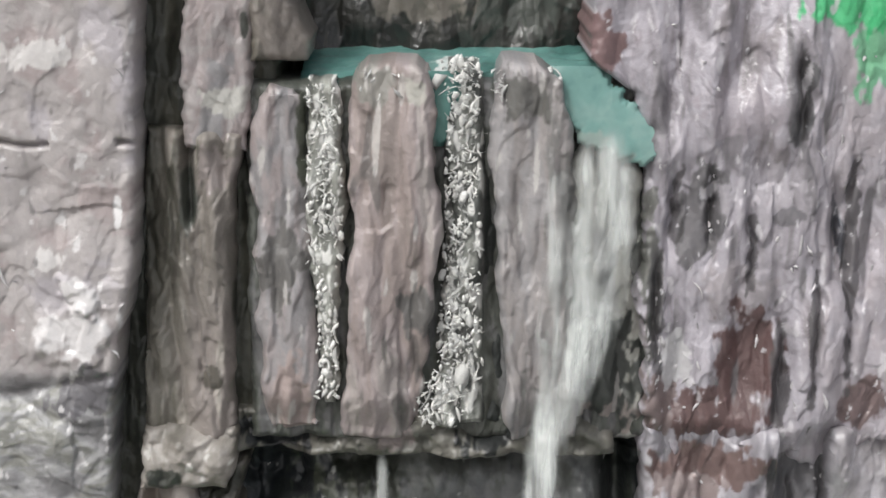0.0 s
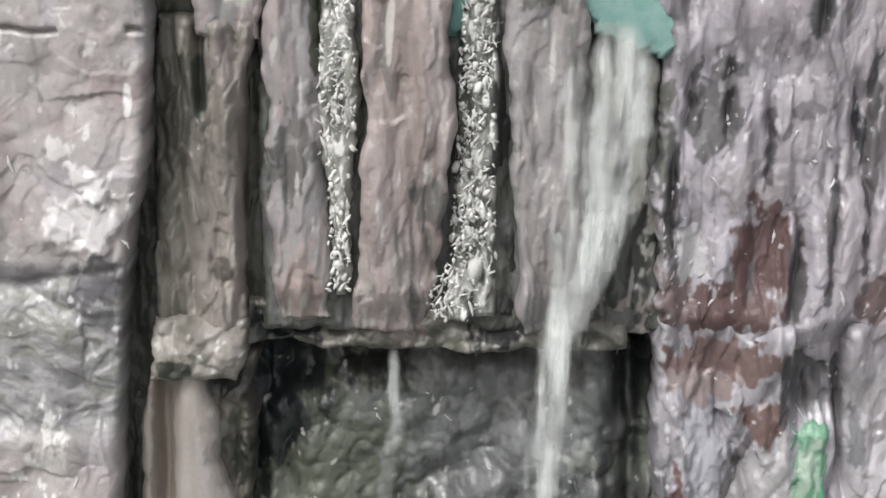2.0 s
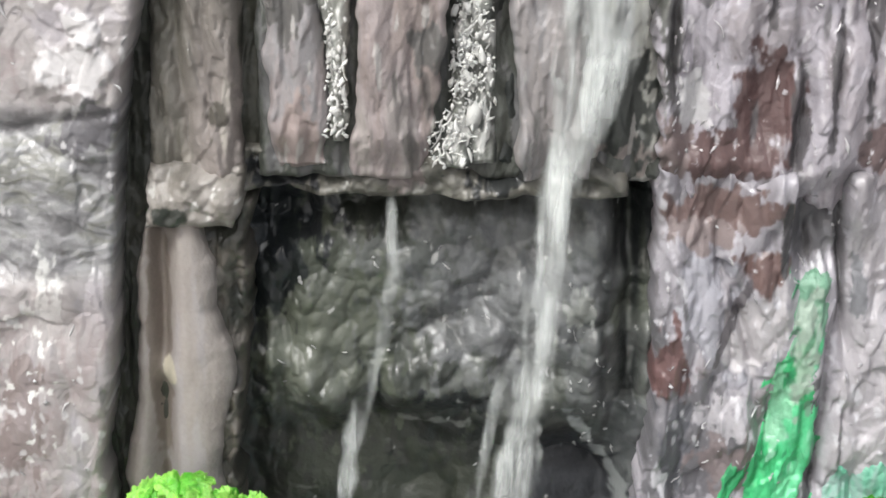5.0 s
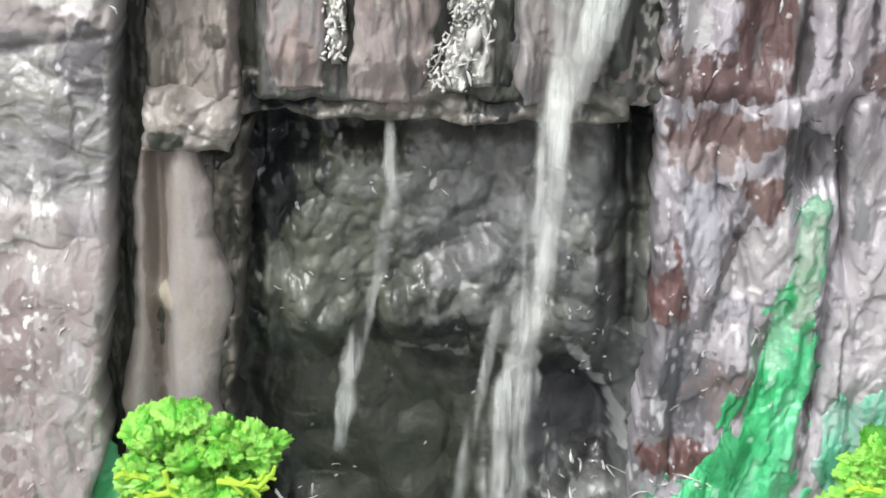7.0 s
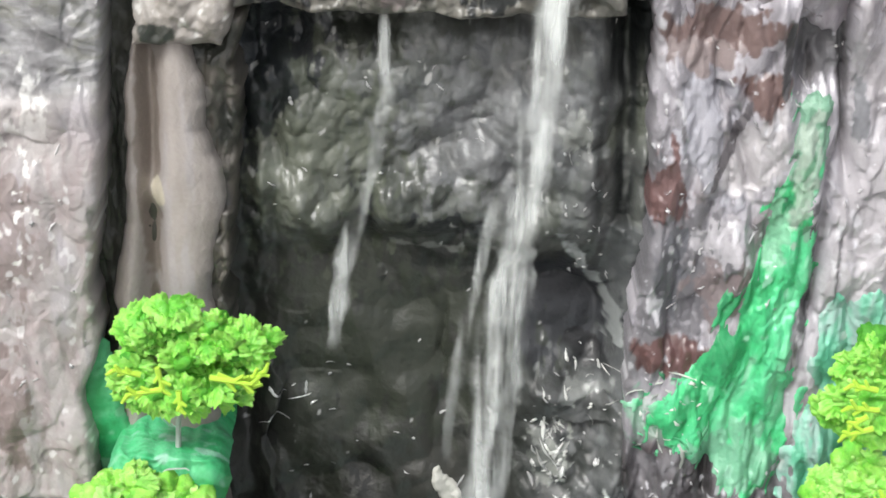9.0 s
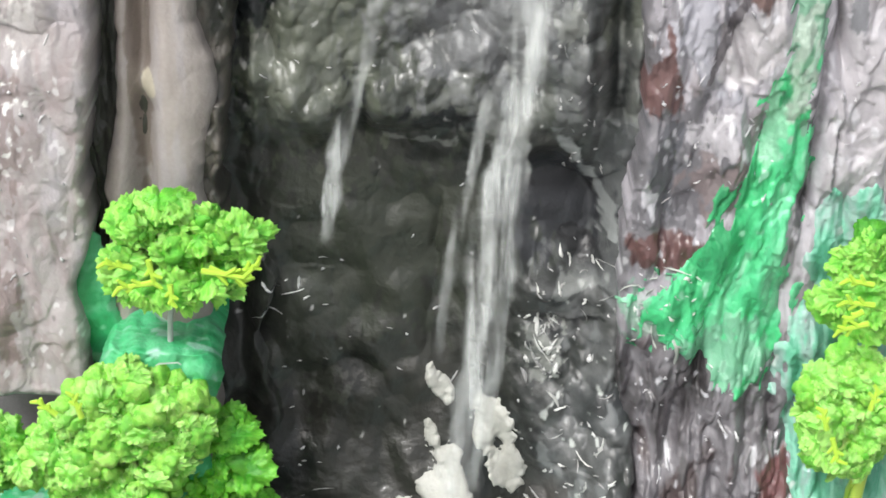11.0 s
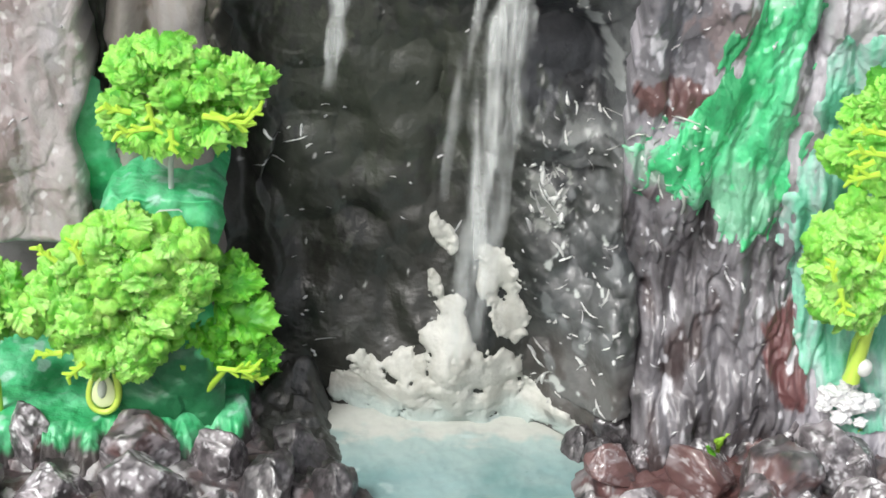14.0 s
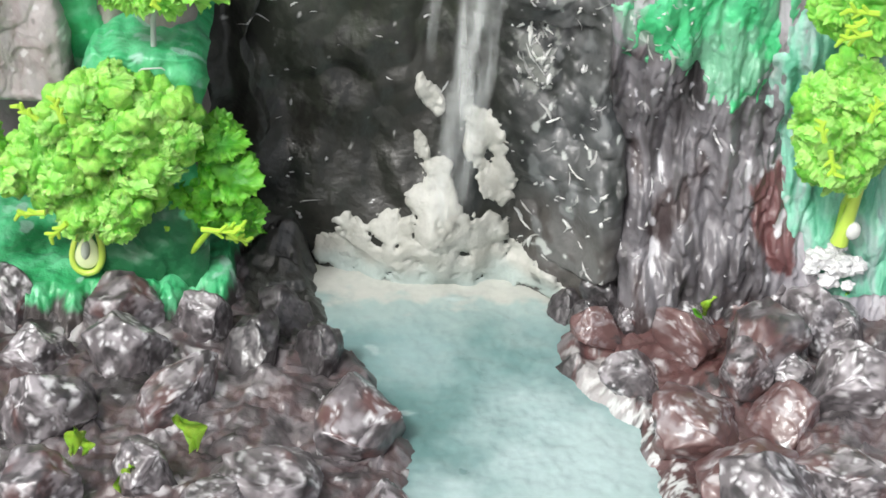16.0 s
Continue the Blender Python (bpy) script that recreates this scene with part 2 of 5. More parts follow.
def relief(name, parent, label, z0, z1, left, right, front, paint, mat, back=0.085, step=0.0010, jag=0.002, seed=1, round_r=0.006, round_d=0.010, jag_f=70, rim=0.0, side=None):
    """A rock form that stands out of the cliff: a closed block whose front follows front(x, z), with ragged, rounded sides."""
    width = float(np.max(right(np.linspace(z0, z1, 20)) - left(np.linspace(z0, z1, 20))))
    nu, nv = max(8, int(width / step)), max(8, int((z1 - z0) / step))
    u, v = np.meshgrid(np.linspace(0, 1, nu), np.linspace(0, 1, nv))
    z = z0 + (z1 - z0) * v
    lo = left(z) + jag * fbm(z, 0 * z, jag_f, 1, seed + 50, 3)
    hi = right(z) + jag * fbm(z, 0 * z, jag_f, 1, seed + 60, 3)
    hi = np.maximum(hi, lo + 0.002)
    x = lo + (hi - lo) * u
    z = z + jag * 0.8 * fbm(x, z, jag_f, 20, seed + 70, 2) * (v * (1 - v) < 0.02)
    z = z + rim * fbm(x, 0 * x, 34, 1, seed + 80, 4, 0.6) * (1 - v) ** 8
    d = np.minimum(np.minimum(u, 1 - u) * (hi - lo), np.minimum(v * (z1 - z0), (1 - v) * (z1 - z0)))
    q = 1 - np.clip(d / round_r, 0, 1)
    y = front(x, z) + round_d * (1 - np.sqrt(np.clip(1 - q * q, 0, 1)))
    col = paint(x, z)
    pad = lambda a: np.pad(a, 1, mode="edge")
    X, Z, Y = pad(x), pad(z), pad(y)
    for edge in ((0, slice(None)), (-1, slice(None)), (slice(None), 0), (slice(None), -1)):
        Y[edge] = back
    col = np.stack([pad(col[..., k]) for k in range(3)], -1)
    # right side only: dark olive paint that takes in the groove's shade
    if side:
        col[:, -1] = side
    me = mesh_of(name, np.stack([X, Y, Z], -1).reshape(-1, 3), quads(nu + 2, nv + 2), mat, col)
    return under(new(name, me), parent, label)


def bumps(x, z, seed, flute=0.0, ff=(110, 12), lump=0.003, lf=(32, 26), fine=0.0010, crease=0.0005, cf=(38, 14), facet=0.0018, vf=(60, 26)):
    """Relief in metres of hand-worked clay: long flutes, thumbed lumps, knife-flat facets, narrow clefts, fine tooling."""
    y = lump * fbm(x, z, lf[0], lf[1], seed, 2) + 0.5 * fine * fbm(x, z, 230, 170, seed + 5, 2)
    if flute:
        y = y + flute * fbm(x + 0.004 * noise3(x * 20, z * 20, seed), z, ff[0], ff[1], seed + 9, 2)
    if facet:
        y = y - 4.6 * facet * chips(x, z, vf[0] * 0.6, vf[1] * 0.6, seed) - 2.4 * facet * chips(x, z, vf[0] * 1.7, vf[1] * 1.5, seed + 1)
        y = y + 1.7 * facet * plates(x, z, vf[0] * 0.55, vf[1] * 0.55, seed, 3.0, 0.08) + 0.8 * facet * plates(x, z, vf[0] * 1.6, vf[1] * 1.6, seed + 1, 3.0, 0.09)
    if crease:
        y = y + crease * np.clip(ridge(x, z, cf[0], cf[1], seed + 3) - 0.80, 0, 1) * 9
    return y


def blob(x, z, cx, cz, rx, rz, turn=0):
    """1 in the middle of a tilted oval, 0 on its edge."""
    a = radians(turn)
    u = ((x - cx) * math.cos(a) + (z - cz) * math.sin(a)) / rx
    v = (-(x - cx) * math.sin(a) + (z - cz) * math.cos(a)) / rz
    return 1 - np.sqrt(u * u + v * v)


def patch(name, parent, label, x0, x1, z0, z1, mask, base, thick, paint, mat, step=0.0010):
    """A thick smear laid on the surface base(x, z): it swells where mask is over 0 and dives under the surface where it ends."""
    nu, nv = int((x1 - x0) / step), int((z1 - z0) / step)
    x, z = np.meshgrid(np.linspace(x0, x1, nu), np.linspace(z0, z1, nv))
    m = mask(x, z)
    y = base(x, z) - thick(x, z) * np.sqrt(np.clip(m * 3, 0, 1)) + 0.003 * smooth(0.0, -0.12, m)
    f = quads(nu, nv)
    f = f[m.ravel()[f].max(1) > -0.10]
    used = np.unique(f)
    to = np.zeros(nu * nv, np.int64)
    to[used] = np.arange(len(used))
    me = mesh_of(name, np.stack([x, y, z], -1).reshape(-1, 3)[used], to[f], mat, paint(x, z).reshape(-1, 3)[used])
    return under(new(name, me), parent, label)


def crack(x, z, zc, w, depth, seed, x0=-9, x1=9):
    c = zc + 0.004 * fbm(x, 0 * x, 30, 1, seed, 3)
    return depth * np.exp(-((z - c) / w) ** 2) * (x > x0) * (x < x1)


# ---- ground and plinth ----
gm = bmesh.new()
bmesh.ops.create_grid(gm, x_segments=2, y_segments=2, size=60)
ground_mesh = bpy.data.meshes.new("ground")
gm.to_mesh(ground_mesh)
gm.free()
ground_mesh.materials.append(GROUND)
tagged(new("ground", ground_mesh), "plain grey paved ground under the model waterfall", "ground", kind="structure")

cliff = thing("waterfall_cliff", "hand-modelled miniature rock cliff of painted grey clay with an alcove", "model cliff")


def block(name, parent, lo, hi, mat, colour, label=""):
    b = bmesh.new()
    bmesh.ops.create_cube(b, size=1)
    for v in b.verts:
        v.co = [lo[k] + (hi[k] - lo[k]) * (v.co[k] + 0.5) for k in range(3)]
    bmesh.ops.bevel(b, geom=b.edges[:], offset=0.004, segments=2, affect="EDGES")
    me = bpy.data.meshes.new(name)
    b.to_mesh(me)
    b.free()
    a = me.attributes.new("paint", "FLOAT_COLOR", "POINT")
    a.data.foreach_set("color", np.tile((*colour, 1), len(me.vertices)).astype(np.float32))
    me.materials.append(mat)
    return under(new(name, me), parent, label)


block("backing_board", cliff, (-0.40, 0.10, 0.0), (0.40, 0.13, 0.90), CLAY, SLATE, "dark grey board behind the rock")
block("plinth", cliff, (-0.40, -0.46, 0.0), (0.40, 0.10, 0.06), CLAY, SLATE, "dark grey base under the pool")


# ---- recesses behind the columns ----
# dark paint of the recesses, deepened in colour by the shade they hold
relief("recess", cliff, "green-black groove in the rock, its shade in the paint", 0.06, 0.89, lambda z: 0 * z - 0.23, profile([(.89, -.095), (.56, -.095), (.545, -.138), (.06, -.138)]),
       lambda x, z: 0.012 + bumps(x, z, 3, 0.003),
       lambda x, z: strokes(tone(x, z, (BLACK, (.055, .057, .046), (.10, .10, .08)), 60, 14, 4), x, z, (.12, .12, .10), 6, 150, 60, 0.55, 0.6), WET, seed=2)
relief("recess", cliff, "wet rock between the columns, darkened in colour for shade", 0.55, 0.765, lambda z: 0 * z - 0.115, lambda z: 0 * z + 0.125,
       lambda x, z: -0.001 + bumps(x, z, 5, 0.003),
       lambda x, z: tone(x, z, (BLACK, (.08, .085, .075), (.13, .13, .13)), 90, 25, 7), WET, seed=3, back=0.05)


# ---- buttress: the broad outer slab ----
def buttress_front(x, z):
    y = -0.03 + bumps(x, z, 11, 0.0008, (60, 16), 0.0030, (16, 14), 0.0005, 0.0, facet=0.0019, vf=(30, 24))
    y = y + crack(x, z, 0.733, 0.0016, 0.007, 12, -.26, -.222) + crack(x, z, 0.732, 0.0016, 0.007, 12, -.184) + crack(x, z, 0.592 + 0.22 * (x + 0.22), 0.0040, 0.004, 13)
    y = y - 0.004 * smooth(0, .3, blob(x, z, -.213, .622, .024, .022) + 0.5 * fbm(x, z, 60, 60, 9, 2)) - 0.004 * smooth(-.1, .3, blob(x, z, -.206, .645, .016, .009, -35) + 0.6 * fbm(x, z, 120, 120, 10, 2))
    strata = smooth(0.60, 0.585, z) * smooth(0.49, 0.505, z)
    y = y + strata * (0.005 + 0.004 * fbm(x, z + 0.5 * x + 0.03 * noise3(x * 18, z * 18, 2), 14, 34, 14, 3) + 0.003 * plates(x, z + 0.4 * x, 16, 36, 14))
    return y + smooth(0.37, 0.33, z) * 0.004 * fbm(x, z, 70, 20, 15, 2)


def buttress_paint(x, z):
    p = tone(x, z, (LILAC, BEIGE, BEIGE, PINK), 26, 22, 16)
    strata = smooth(0.605, 0.585, z) * smooth(0.49, 0.51, z)
    p = mix(p, (.30, .30, .31), 0.75 * strata)
    p = mix(p, tone(x, z, ((.13, .128, .13), (.21, .205, .21), (.33, .33, .33), (.20, .20, .17), (.27, .27, .275)), 22, 50, 17), 0.9 * strata)
    p = daub(p, x, z, -0.213, 0.622, 0.020, 0.019, (.62, .60, .60), 18, ragged=0.75, fx=70, fz=60)
    p = daub(p, x, z, -0.206, 0.645, 0.014, 0.008, (.62, .60, .60), 19, -35, ragged=0.5)
    p = daub(p, x, z, -0.226, 0.666, 0.009, 0.006, (.60, .58, .57), 20, ragged=0.7)
    p = daub(p, x, z, -0.185, 0.694, 0.003, 0.010, (.66, .65, .65), 20, ragged=0.4)
    p = daub(p, x, z, -0.225, 0.784, 0.020, 0.008, (.52, .50, .49), 21, ragged=0.6)
    p = daub(p, x, z, -0.205, 0.588, 0.022, 0.012, (.12, .115, .125), 22, 20, ragged=0.8, amount=0.9)
    p = daub(p, x, z, -0.235, 0.45, 0.010, 0.05, WHITE, 23, ragged=0.8, amount=0.55)
    low = smooth(0.50, 0.45, z)
    p = mix(p, tone(x, z, (LILAC, BEIGE, PINK, BEIGE), 40, 16, 24), low)
    p = daub(p, x, z, -0.255, 0.41, 0.014, 0.035, MUD, 25, ragged=0.9, amount=0.7)
    p = mix(p, WHITE, 0.9 * smooth(0.30, 0.44, fbm(x, z, 130, 110, 26, 3)) * smooth(-0.222, -0.240, x + 0.006 * fbm(x, z, 40, 40, 25, 2)) * low * smooth(.36, .40, z))
    p = strokes(p, x, z, (.60, .59, .59), 28, 150, 100, 0.47, 0.75)
    p = strokes(p, x, z, (.17, .16, .16), 29, 120, 50, 0.56, 0.7)
    return daub(p, x, z, -0.262, 0.29, 0.010, 0.04, MUD, 27, ragged=0.9, amount=0.8)


BUTTRESS_R = profile([(.90, -.169), (.814, -.170), (.751, -.173), (.719, -.173), (.653, -.178), (.62, -.186), (.574, -.192), (.516, -.196), (.446, -.200),
                      (.40, -.206), (.373, -.210), (.344, -.206), (.336, -.207), (.304, -.219), (.275, -.212), (.236, -.213), (.22, -.215)])
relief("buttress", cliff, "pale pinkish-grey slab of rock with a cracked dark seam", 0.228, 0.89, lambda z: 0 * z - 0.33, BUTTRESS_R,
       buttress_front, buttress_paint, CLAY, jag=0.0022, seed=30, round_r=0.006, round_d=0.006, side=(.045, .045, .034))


# ---- pillar beside the groove: block above, streaked shaft, rough collar, pale shaft below ----
relief("pillar_block", cliff, "pinkish-grey upper block of the pillar", 0.726, 0.89, profile([(.726, -.149), (.89, -.149)]), profile([(.722, -.114), (.78, -.108), (.89, -.100)]),
       lambda x, z: -0.010 + bumps(x, z, 31, 0.0015, (40, 10), crease=0.0),
       lambda x, z: daub(daub(tone(x, z, (GREY, PINK, BEIGE, PINK), 40, 25, 32), x, z, -.125, .755, .014, .008, (.46, .45, .42), 34), x, z, -.113, .795, .003, .008, BLACK, 35), CLAY, seed=31, round_r=0.005, round_d=0.008, jag=0.004, rim=0.008)
def pillar_paint(x, z):
    p = tone(x, z, ((.050, .050, .038), (.105, .102, .082), (.17, .16, .135), (.23, .215, .19)), 60, 9, 37)
    p = mix(p, (.285, .25, .235), smooth(-.162, -.142, x + 0.010 * fbm(x, z, 40, 10, 33, 3)) * (0.45 + 0.40 * smooth(.66, .58, z)))
    p = strokes(p, x, z, (.40, .37, .33), 35, 100, 20, 0.38, 0.8)
    p = strokes(p, x, z, (.045, .045, .034), 34, 90, 13, 0.34, 0.85)
    # black daub carries the shade of the narrow slot
    p = daub(p, x, z, -.148, .697, .005, .020, BLACK, 38, ragged=0.4)
    p = daub(p, x, z, -.136, .592, .008, .008, (.11, .10, .085), 32, ragged=0.9)
    p = mix(p, (.06, .06, .045), 0.7 * smooth(-.158, -.172, x) * smooth(.60, .63, z))
    return daub(p, x, z, -.131, .716, .014, .014, (.28, .245, .235), 28, ragged=0.7, amount=0.9)


relief("pillar_shaft", cliff, "olive-grey streaked shaft of rock", 0.55, 0.738, profile([(.728, -.172), (.712, -.175), (.615, -.177), (.55, -.178)]),
       profile([(.728, -.114), (.709, -.120), (.615, -.123), (.55, -.124)]),
       lambda x, z: 0.004 - 0.012 * smooth(-.175, -.135, x) + bumps(x, z, 36, 0.007, (75, 9), 0.002, facet=0.0028, vf=(80, 22)) + 0.012 * np.exp(-((x + 0.147) / 0.003) ** 2) * smooth(.675, .69, z) - 0.004 * smooth(.69, .73, z) * smooth(-.15, -.14, x),
       pillar_paint, CLAY, seed=32)
relief("pillar_collar", cliff, "rough pale collar of crumpled clay", 0.523, 0.56, lambda z: -0.178 + 0 * z, profile([(.56, -.123), (.54, -.122), (.523, -.128)]),
       lambda x, z: -0.010 - 0.006 * smooth(.56, .54, z) + bumps(x, z, 39, 0.003, (60, 30), lump=0.004, lf=(40, 50), crease=0.0, facet=0.0024, vf=(60, 60)),
       lambda x, z: daub(strokes(tone(x, z, ((.15, .138, .12), (.25, .23, .205), (.33, .305, .28), (.38, .355, .33)), 60, 50, 40), x, z, (.6, .59, .56), 41, 130, 90, 0.46), x, z, -.166, .531, .010, .007, BLACK, 42), CLAY, seed=33, jag=0.004, round_r=0.010)
relief("pillar_shaft", cliff, "smooth pale beige shaft with a folded channel", 0.12, 0.535,
       profile([(.535, -.180), (.499, -.188), (.408, -.191), (.36, -.200), (.12, -.205)]),
       profile([(.535, -.150), (.50, -.142), (.47, -.140), (.445, -.132), (.42, -.1315), (.405, -.135), (.367, -.141), (.30, -.139), (.12, -.135)]),
       lambda x, z: -0.008 + bumps(x, z, 43, 0.0015, (34, 4), 0.002, fine=0.0004, crease=0, facet=0.0006, vf=(40, 10)) + 0.016 * np.exp(-((x + 0.174 + 0.05 * (0.45 - z) * 0.3) / 0.007) ** 2) - 0.004 * np.exp(-((x + .153 + 0.004 * fbm(z, 0 * z, 20, 1, 31, 2)) / .014) ** 2) - 0.006 * np.exp(-(((x + .172) / .006) ** 2 + ((z - .428) / .010) ** 2)),
       lambda x, z: daub(daub(tone(x, z, ((.30, .265, .24), (.36, .325, .30), BEIGE), 50, 5, 44), x, z, -.176, .45, .007, .10, (.20, .165, .14), 45, ragged=0.4, amount=0.85),
                         x, z, -.171, .428, .005, .010, (.52, .48, .38), 46, ragged=0.4), CLAY, seed=34, jag=0.003, jag_f=40, round_r=0.012)


relief("pillar_flank", cliff, "olive-brown rough rock beside the pale shaft", 0.30, 0.537, lambda z: 0 * z - 0.156, profile([(.537, -.119), (.50, -.122), (.44, -.126), (.38, -.129), (.30, -.131)]),
       lambda x, z: 0.004 + bumps(x, z, 49, 0.004, (60, 12), 0.003, facet=0.0030, vf=(70, 40)),
       lambda x, z: strokes(tone(x, z, ((.030, .032, .026), (.075, .072, .058), (.125, .112, .095), (.05, .05, .042)), 50, 22, 50), x, z, (.20, .185, .165), 29, 90, 40, 0.42, 0.7), CLAY, seed=58, jag=0.007, jag_f=40)


# ---- three columns of the curtain, and the rock under the stream ----
def column(label, z0, z1, left, right, y0, colours, seed, extra=None, flute=0.0035):
    def paint(x, z):
        p = tone(x, z, colours, 50, 8, seed + 1)
        p = extra(p, x, z) if extra else p
        p = strokes(p, x, z, (.10, .095, .09), seed + 2, 90, 16, 0.50, 0.7)
        # thin pale strokes: smears of paint, with the column's white glints painted in
        return strokes(p, x, z, (.52, .50, .48), seed + 3, 140, 30, 0.44, 0.75)
    return relief("column", cliff, label, z0, z1, profile(left), profile(right), lambda x, z: y0 + 0.011 * smooth(z0 + .030, z0 + .004, z) + bumps(x, z, seed, flute, (48, 5), 0.003, (28, 14), 0.0007, 0.0, facet=0.0026, vf=(66, 17)), paint, CLAY, back=0.03, seed=seed, round_r=0.006, round_d=0.008, jag=0.006, jag_f=34)


relief("cave_jamb", cliff, "brownish-grey leaning rock beside the cave", 0.776, 0.89, lambda z: -0.110 + 0 * z, profile([(.89, -.110), (.815, -.090), (.80, -.082), (.788, -.076), (.776, -.079)]),
       lambda x, z: -0.008 + 0.5 * (x + .10) + bumps(x, z, 47, 0.003, (60, 20)), lambda x, z: tone(x + 0.6 * z, z, ((.13, .12, .10), (.22, .195, .175), (.30, .27, .245)), 60, 16, 48), CLAY, back=0.08, seed=50)
column("pinkish-grey clay column with dark upper edge", 0.555, 0.764, [(.764, -.100), (.756, -.107), (.715, -.112), (.649, -.108), (.555, -.106)], [(.764, -.088), (.754, -.080), (.70, -.074), (.649, -.074), (.555, -.071)],
       -0.012, ((.20, .185, .17), PINK, GREY, PINK), 51,
       lambda p, x, z: daub(daub(daub(p, x, z, -.078, .74, .007, .03, (.05, .055, .04), 52), x, z, -.096, .66, .014, .022, (.13, .125, .12), 53, ragged=0.8), x, z, -.088, .575, .012, .03, (.33, .27, .255), 54))
column("domed pinkish-brown clay column", 0.553, 0.7775, [(.7775, -.045), (.774, -.051), (.768, -.056), (.755, -.058), (.684, -.051), (.60, -.056), (.553, -.060)],
       [(.7775, -.017), (.773, -.011), (.764, -.006), (.75, -.004), (.70, -.001), (.684, 0), (.62, -.008), (.553, -.014)], -0.022, ((.23, .195, .182), (.285, .238, .225), PINK, (.36, .325, .31)), 56,
       lambda p, x, z: daub(daub(daub(p, x, z, -.040, .765, .012, .012, (.25, .24, .22), 57), x, z, -.016, .762, .006, .008, (.45, .44, .40), 58), x, z, -.012, .635, .012, .012, (.12, .115, .11), 59, ragged=0.8))
column("domed grey clay column with pale scribbles on its crown", 0.553, 0.7775, [(.7775, .034), (.774, .030), (.765, .027), (.75, .026), (.684, .031), (.60, .036), (.553, .039)],
       [(.7775, .054), (.773, .061), (.768, .067), (.74, .073), (.68, .078), (.553, .080)], -0.022, ((.21, .205, .20), (.31, .285, .28), (.30, .29, .295), (.38, .35, .345)), 61,
       lambda p, x, z: daub(p, x, z, .047, .757, .016, .012, (.09, .09, .08), 62, ragged=0.8, amount=0.8))
column("wet pale-grey rock under the stream", 0.548, 0.738, [(.738, .090), (.730, .078), (.71, .067), (.548, .068)], [(.738, .098), (.730, .108), (.71, .115), (.631, .119), (.548, .121)], -0.008,
       (GREY, (.34, .34, .31), (.44, .44, .40), (.26, .26, .24)), 64,
       lambda p, x, z: daub(daub(daub(p, x, z, .098, .567, .018, .012, (.27, .235, .22), 67, ragged=0.7), x, z, .095, .60, .02, .035, (.05, .055, .05), 65, ragged=0.8), x, z, .098, .70, .010, .022, (.40, .41, .38), 66))

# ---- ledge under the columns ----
# dark stain and shade of the three hollows are daubed on as one colour
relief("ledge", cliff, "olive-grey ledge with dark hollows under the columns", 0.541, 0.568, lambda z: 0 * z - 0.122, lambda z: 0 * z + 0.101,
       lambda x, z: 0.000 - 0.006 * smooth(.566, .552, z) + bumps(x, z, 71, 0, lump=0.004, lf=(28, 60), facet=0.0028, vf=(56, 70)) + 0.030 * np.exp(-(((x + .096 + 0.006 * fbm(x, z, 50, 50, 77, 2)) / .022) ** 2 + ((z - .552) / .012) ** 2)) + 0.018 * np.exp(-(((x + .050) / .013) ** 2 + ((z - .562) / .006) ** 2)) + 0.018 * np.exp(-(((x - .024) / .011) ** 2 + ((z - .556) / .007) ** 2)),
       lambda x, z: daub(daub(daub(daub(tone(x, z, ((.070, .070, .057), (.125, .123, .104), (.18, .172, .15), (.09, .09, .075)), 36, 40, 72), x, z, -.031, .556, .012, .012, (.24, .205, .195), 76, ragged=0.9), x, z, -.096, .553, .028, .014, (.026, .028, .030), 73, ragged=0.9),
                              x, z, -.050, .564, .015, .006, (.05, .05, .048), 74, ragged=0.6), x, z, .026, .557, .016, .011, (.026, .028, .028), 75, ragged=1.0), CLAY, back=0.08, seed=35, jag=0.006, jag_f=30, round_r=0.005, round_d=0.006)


# ---- alcove ----
def rubble_zone(x, z):
    return smooth(.040, .085, x + 0.014 * fbm(x, z, 25, 25, 140, 3)) * smooth(.318, .278, z + 0.016 * fbm(x, z, 26, 26, 139, 3))


def slot_x(z):
    return .107 + 0.009 * fbm(z, 0 * z, 14, 1, 75, 3)


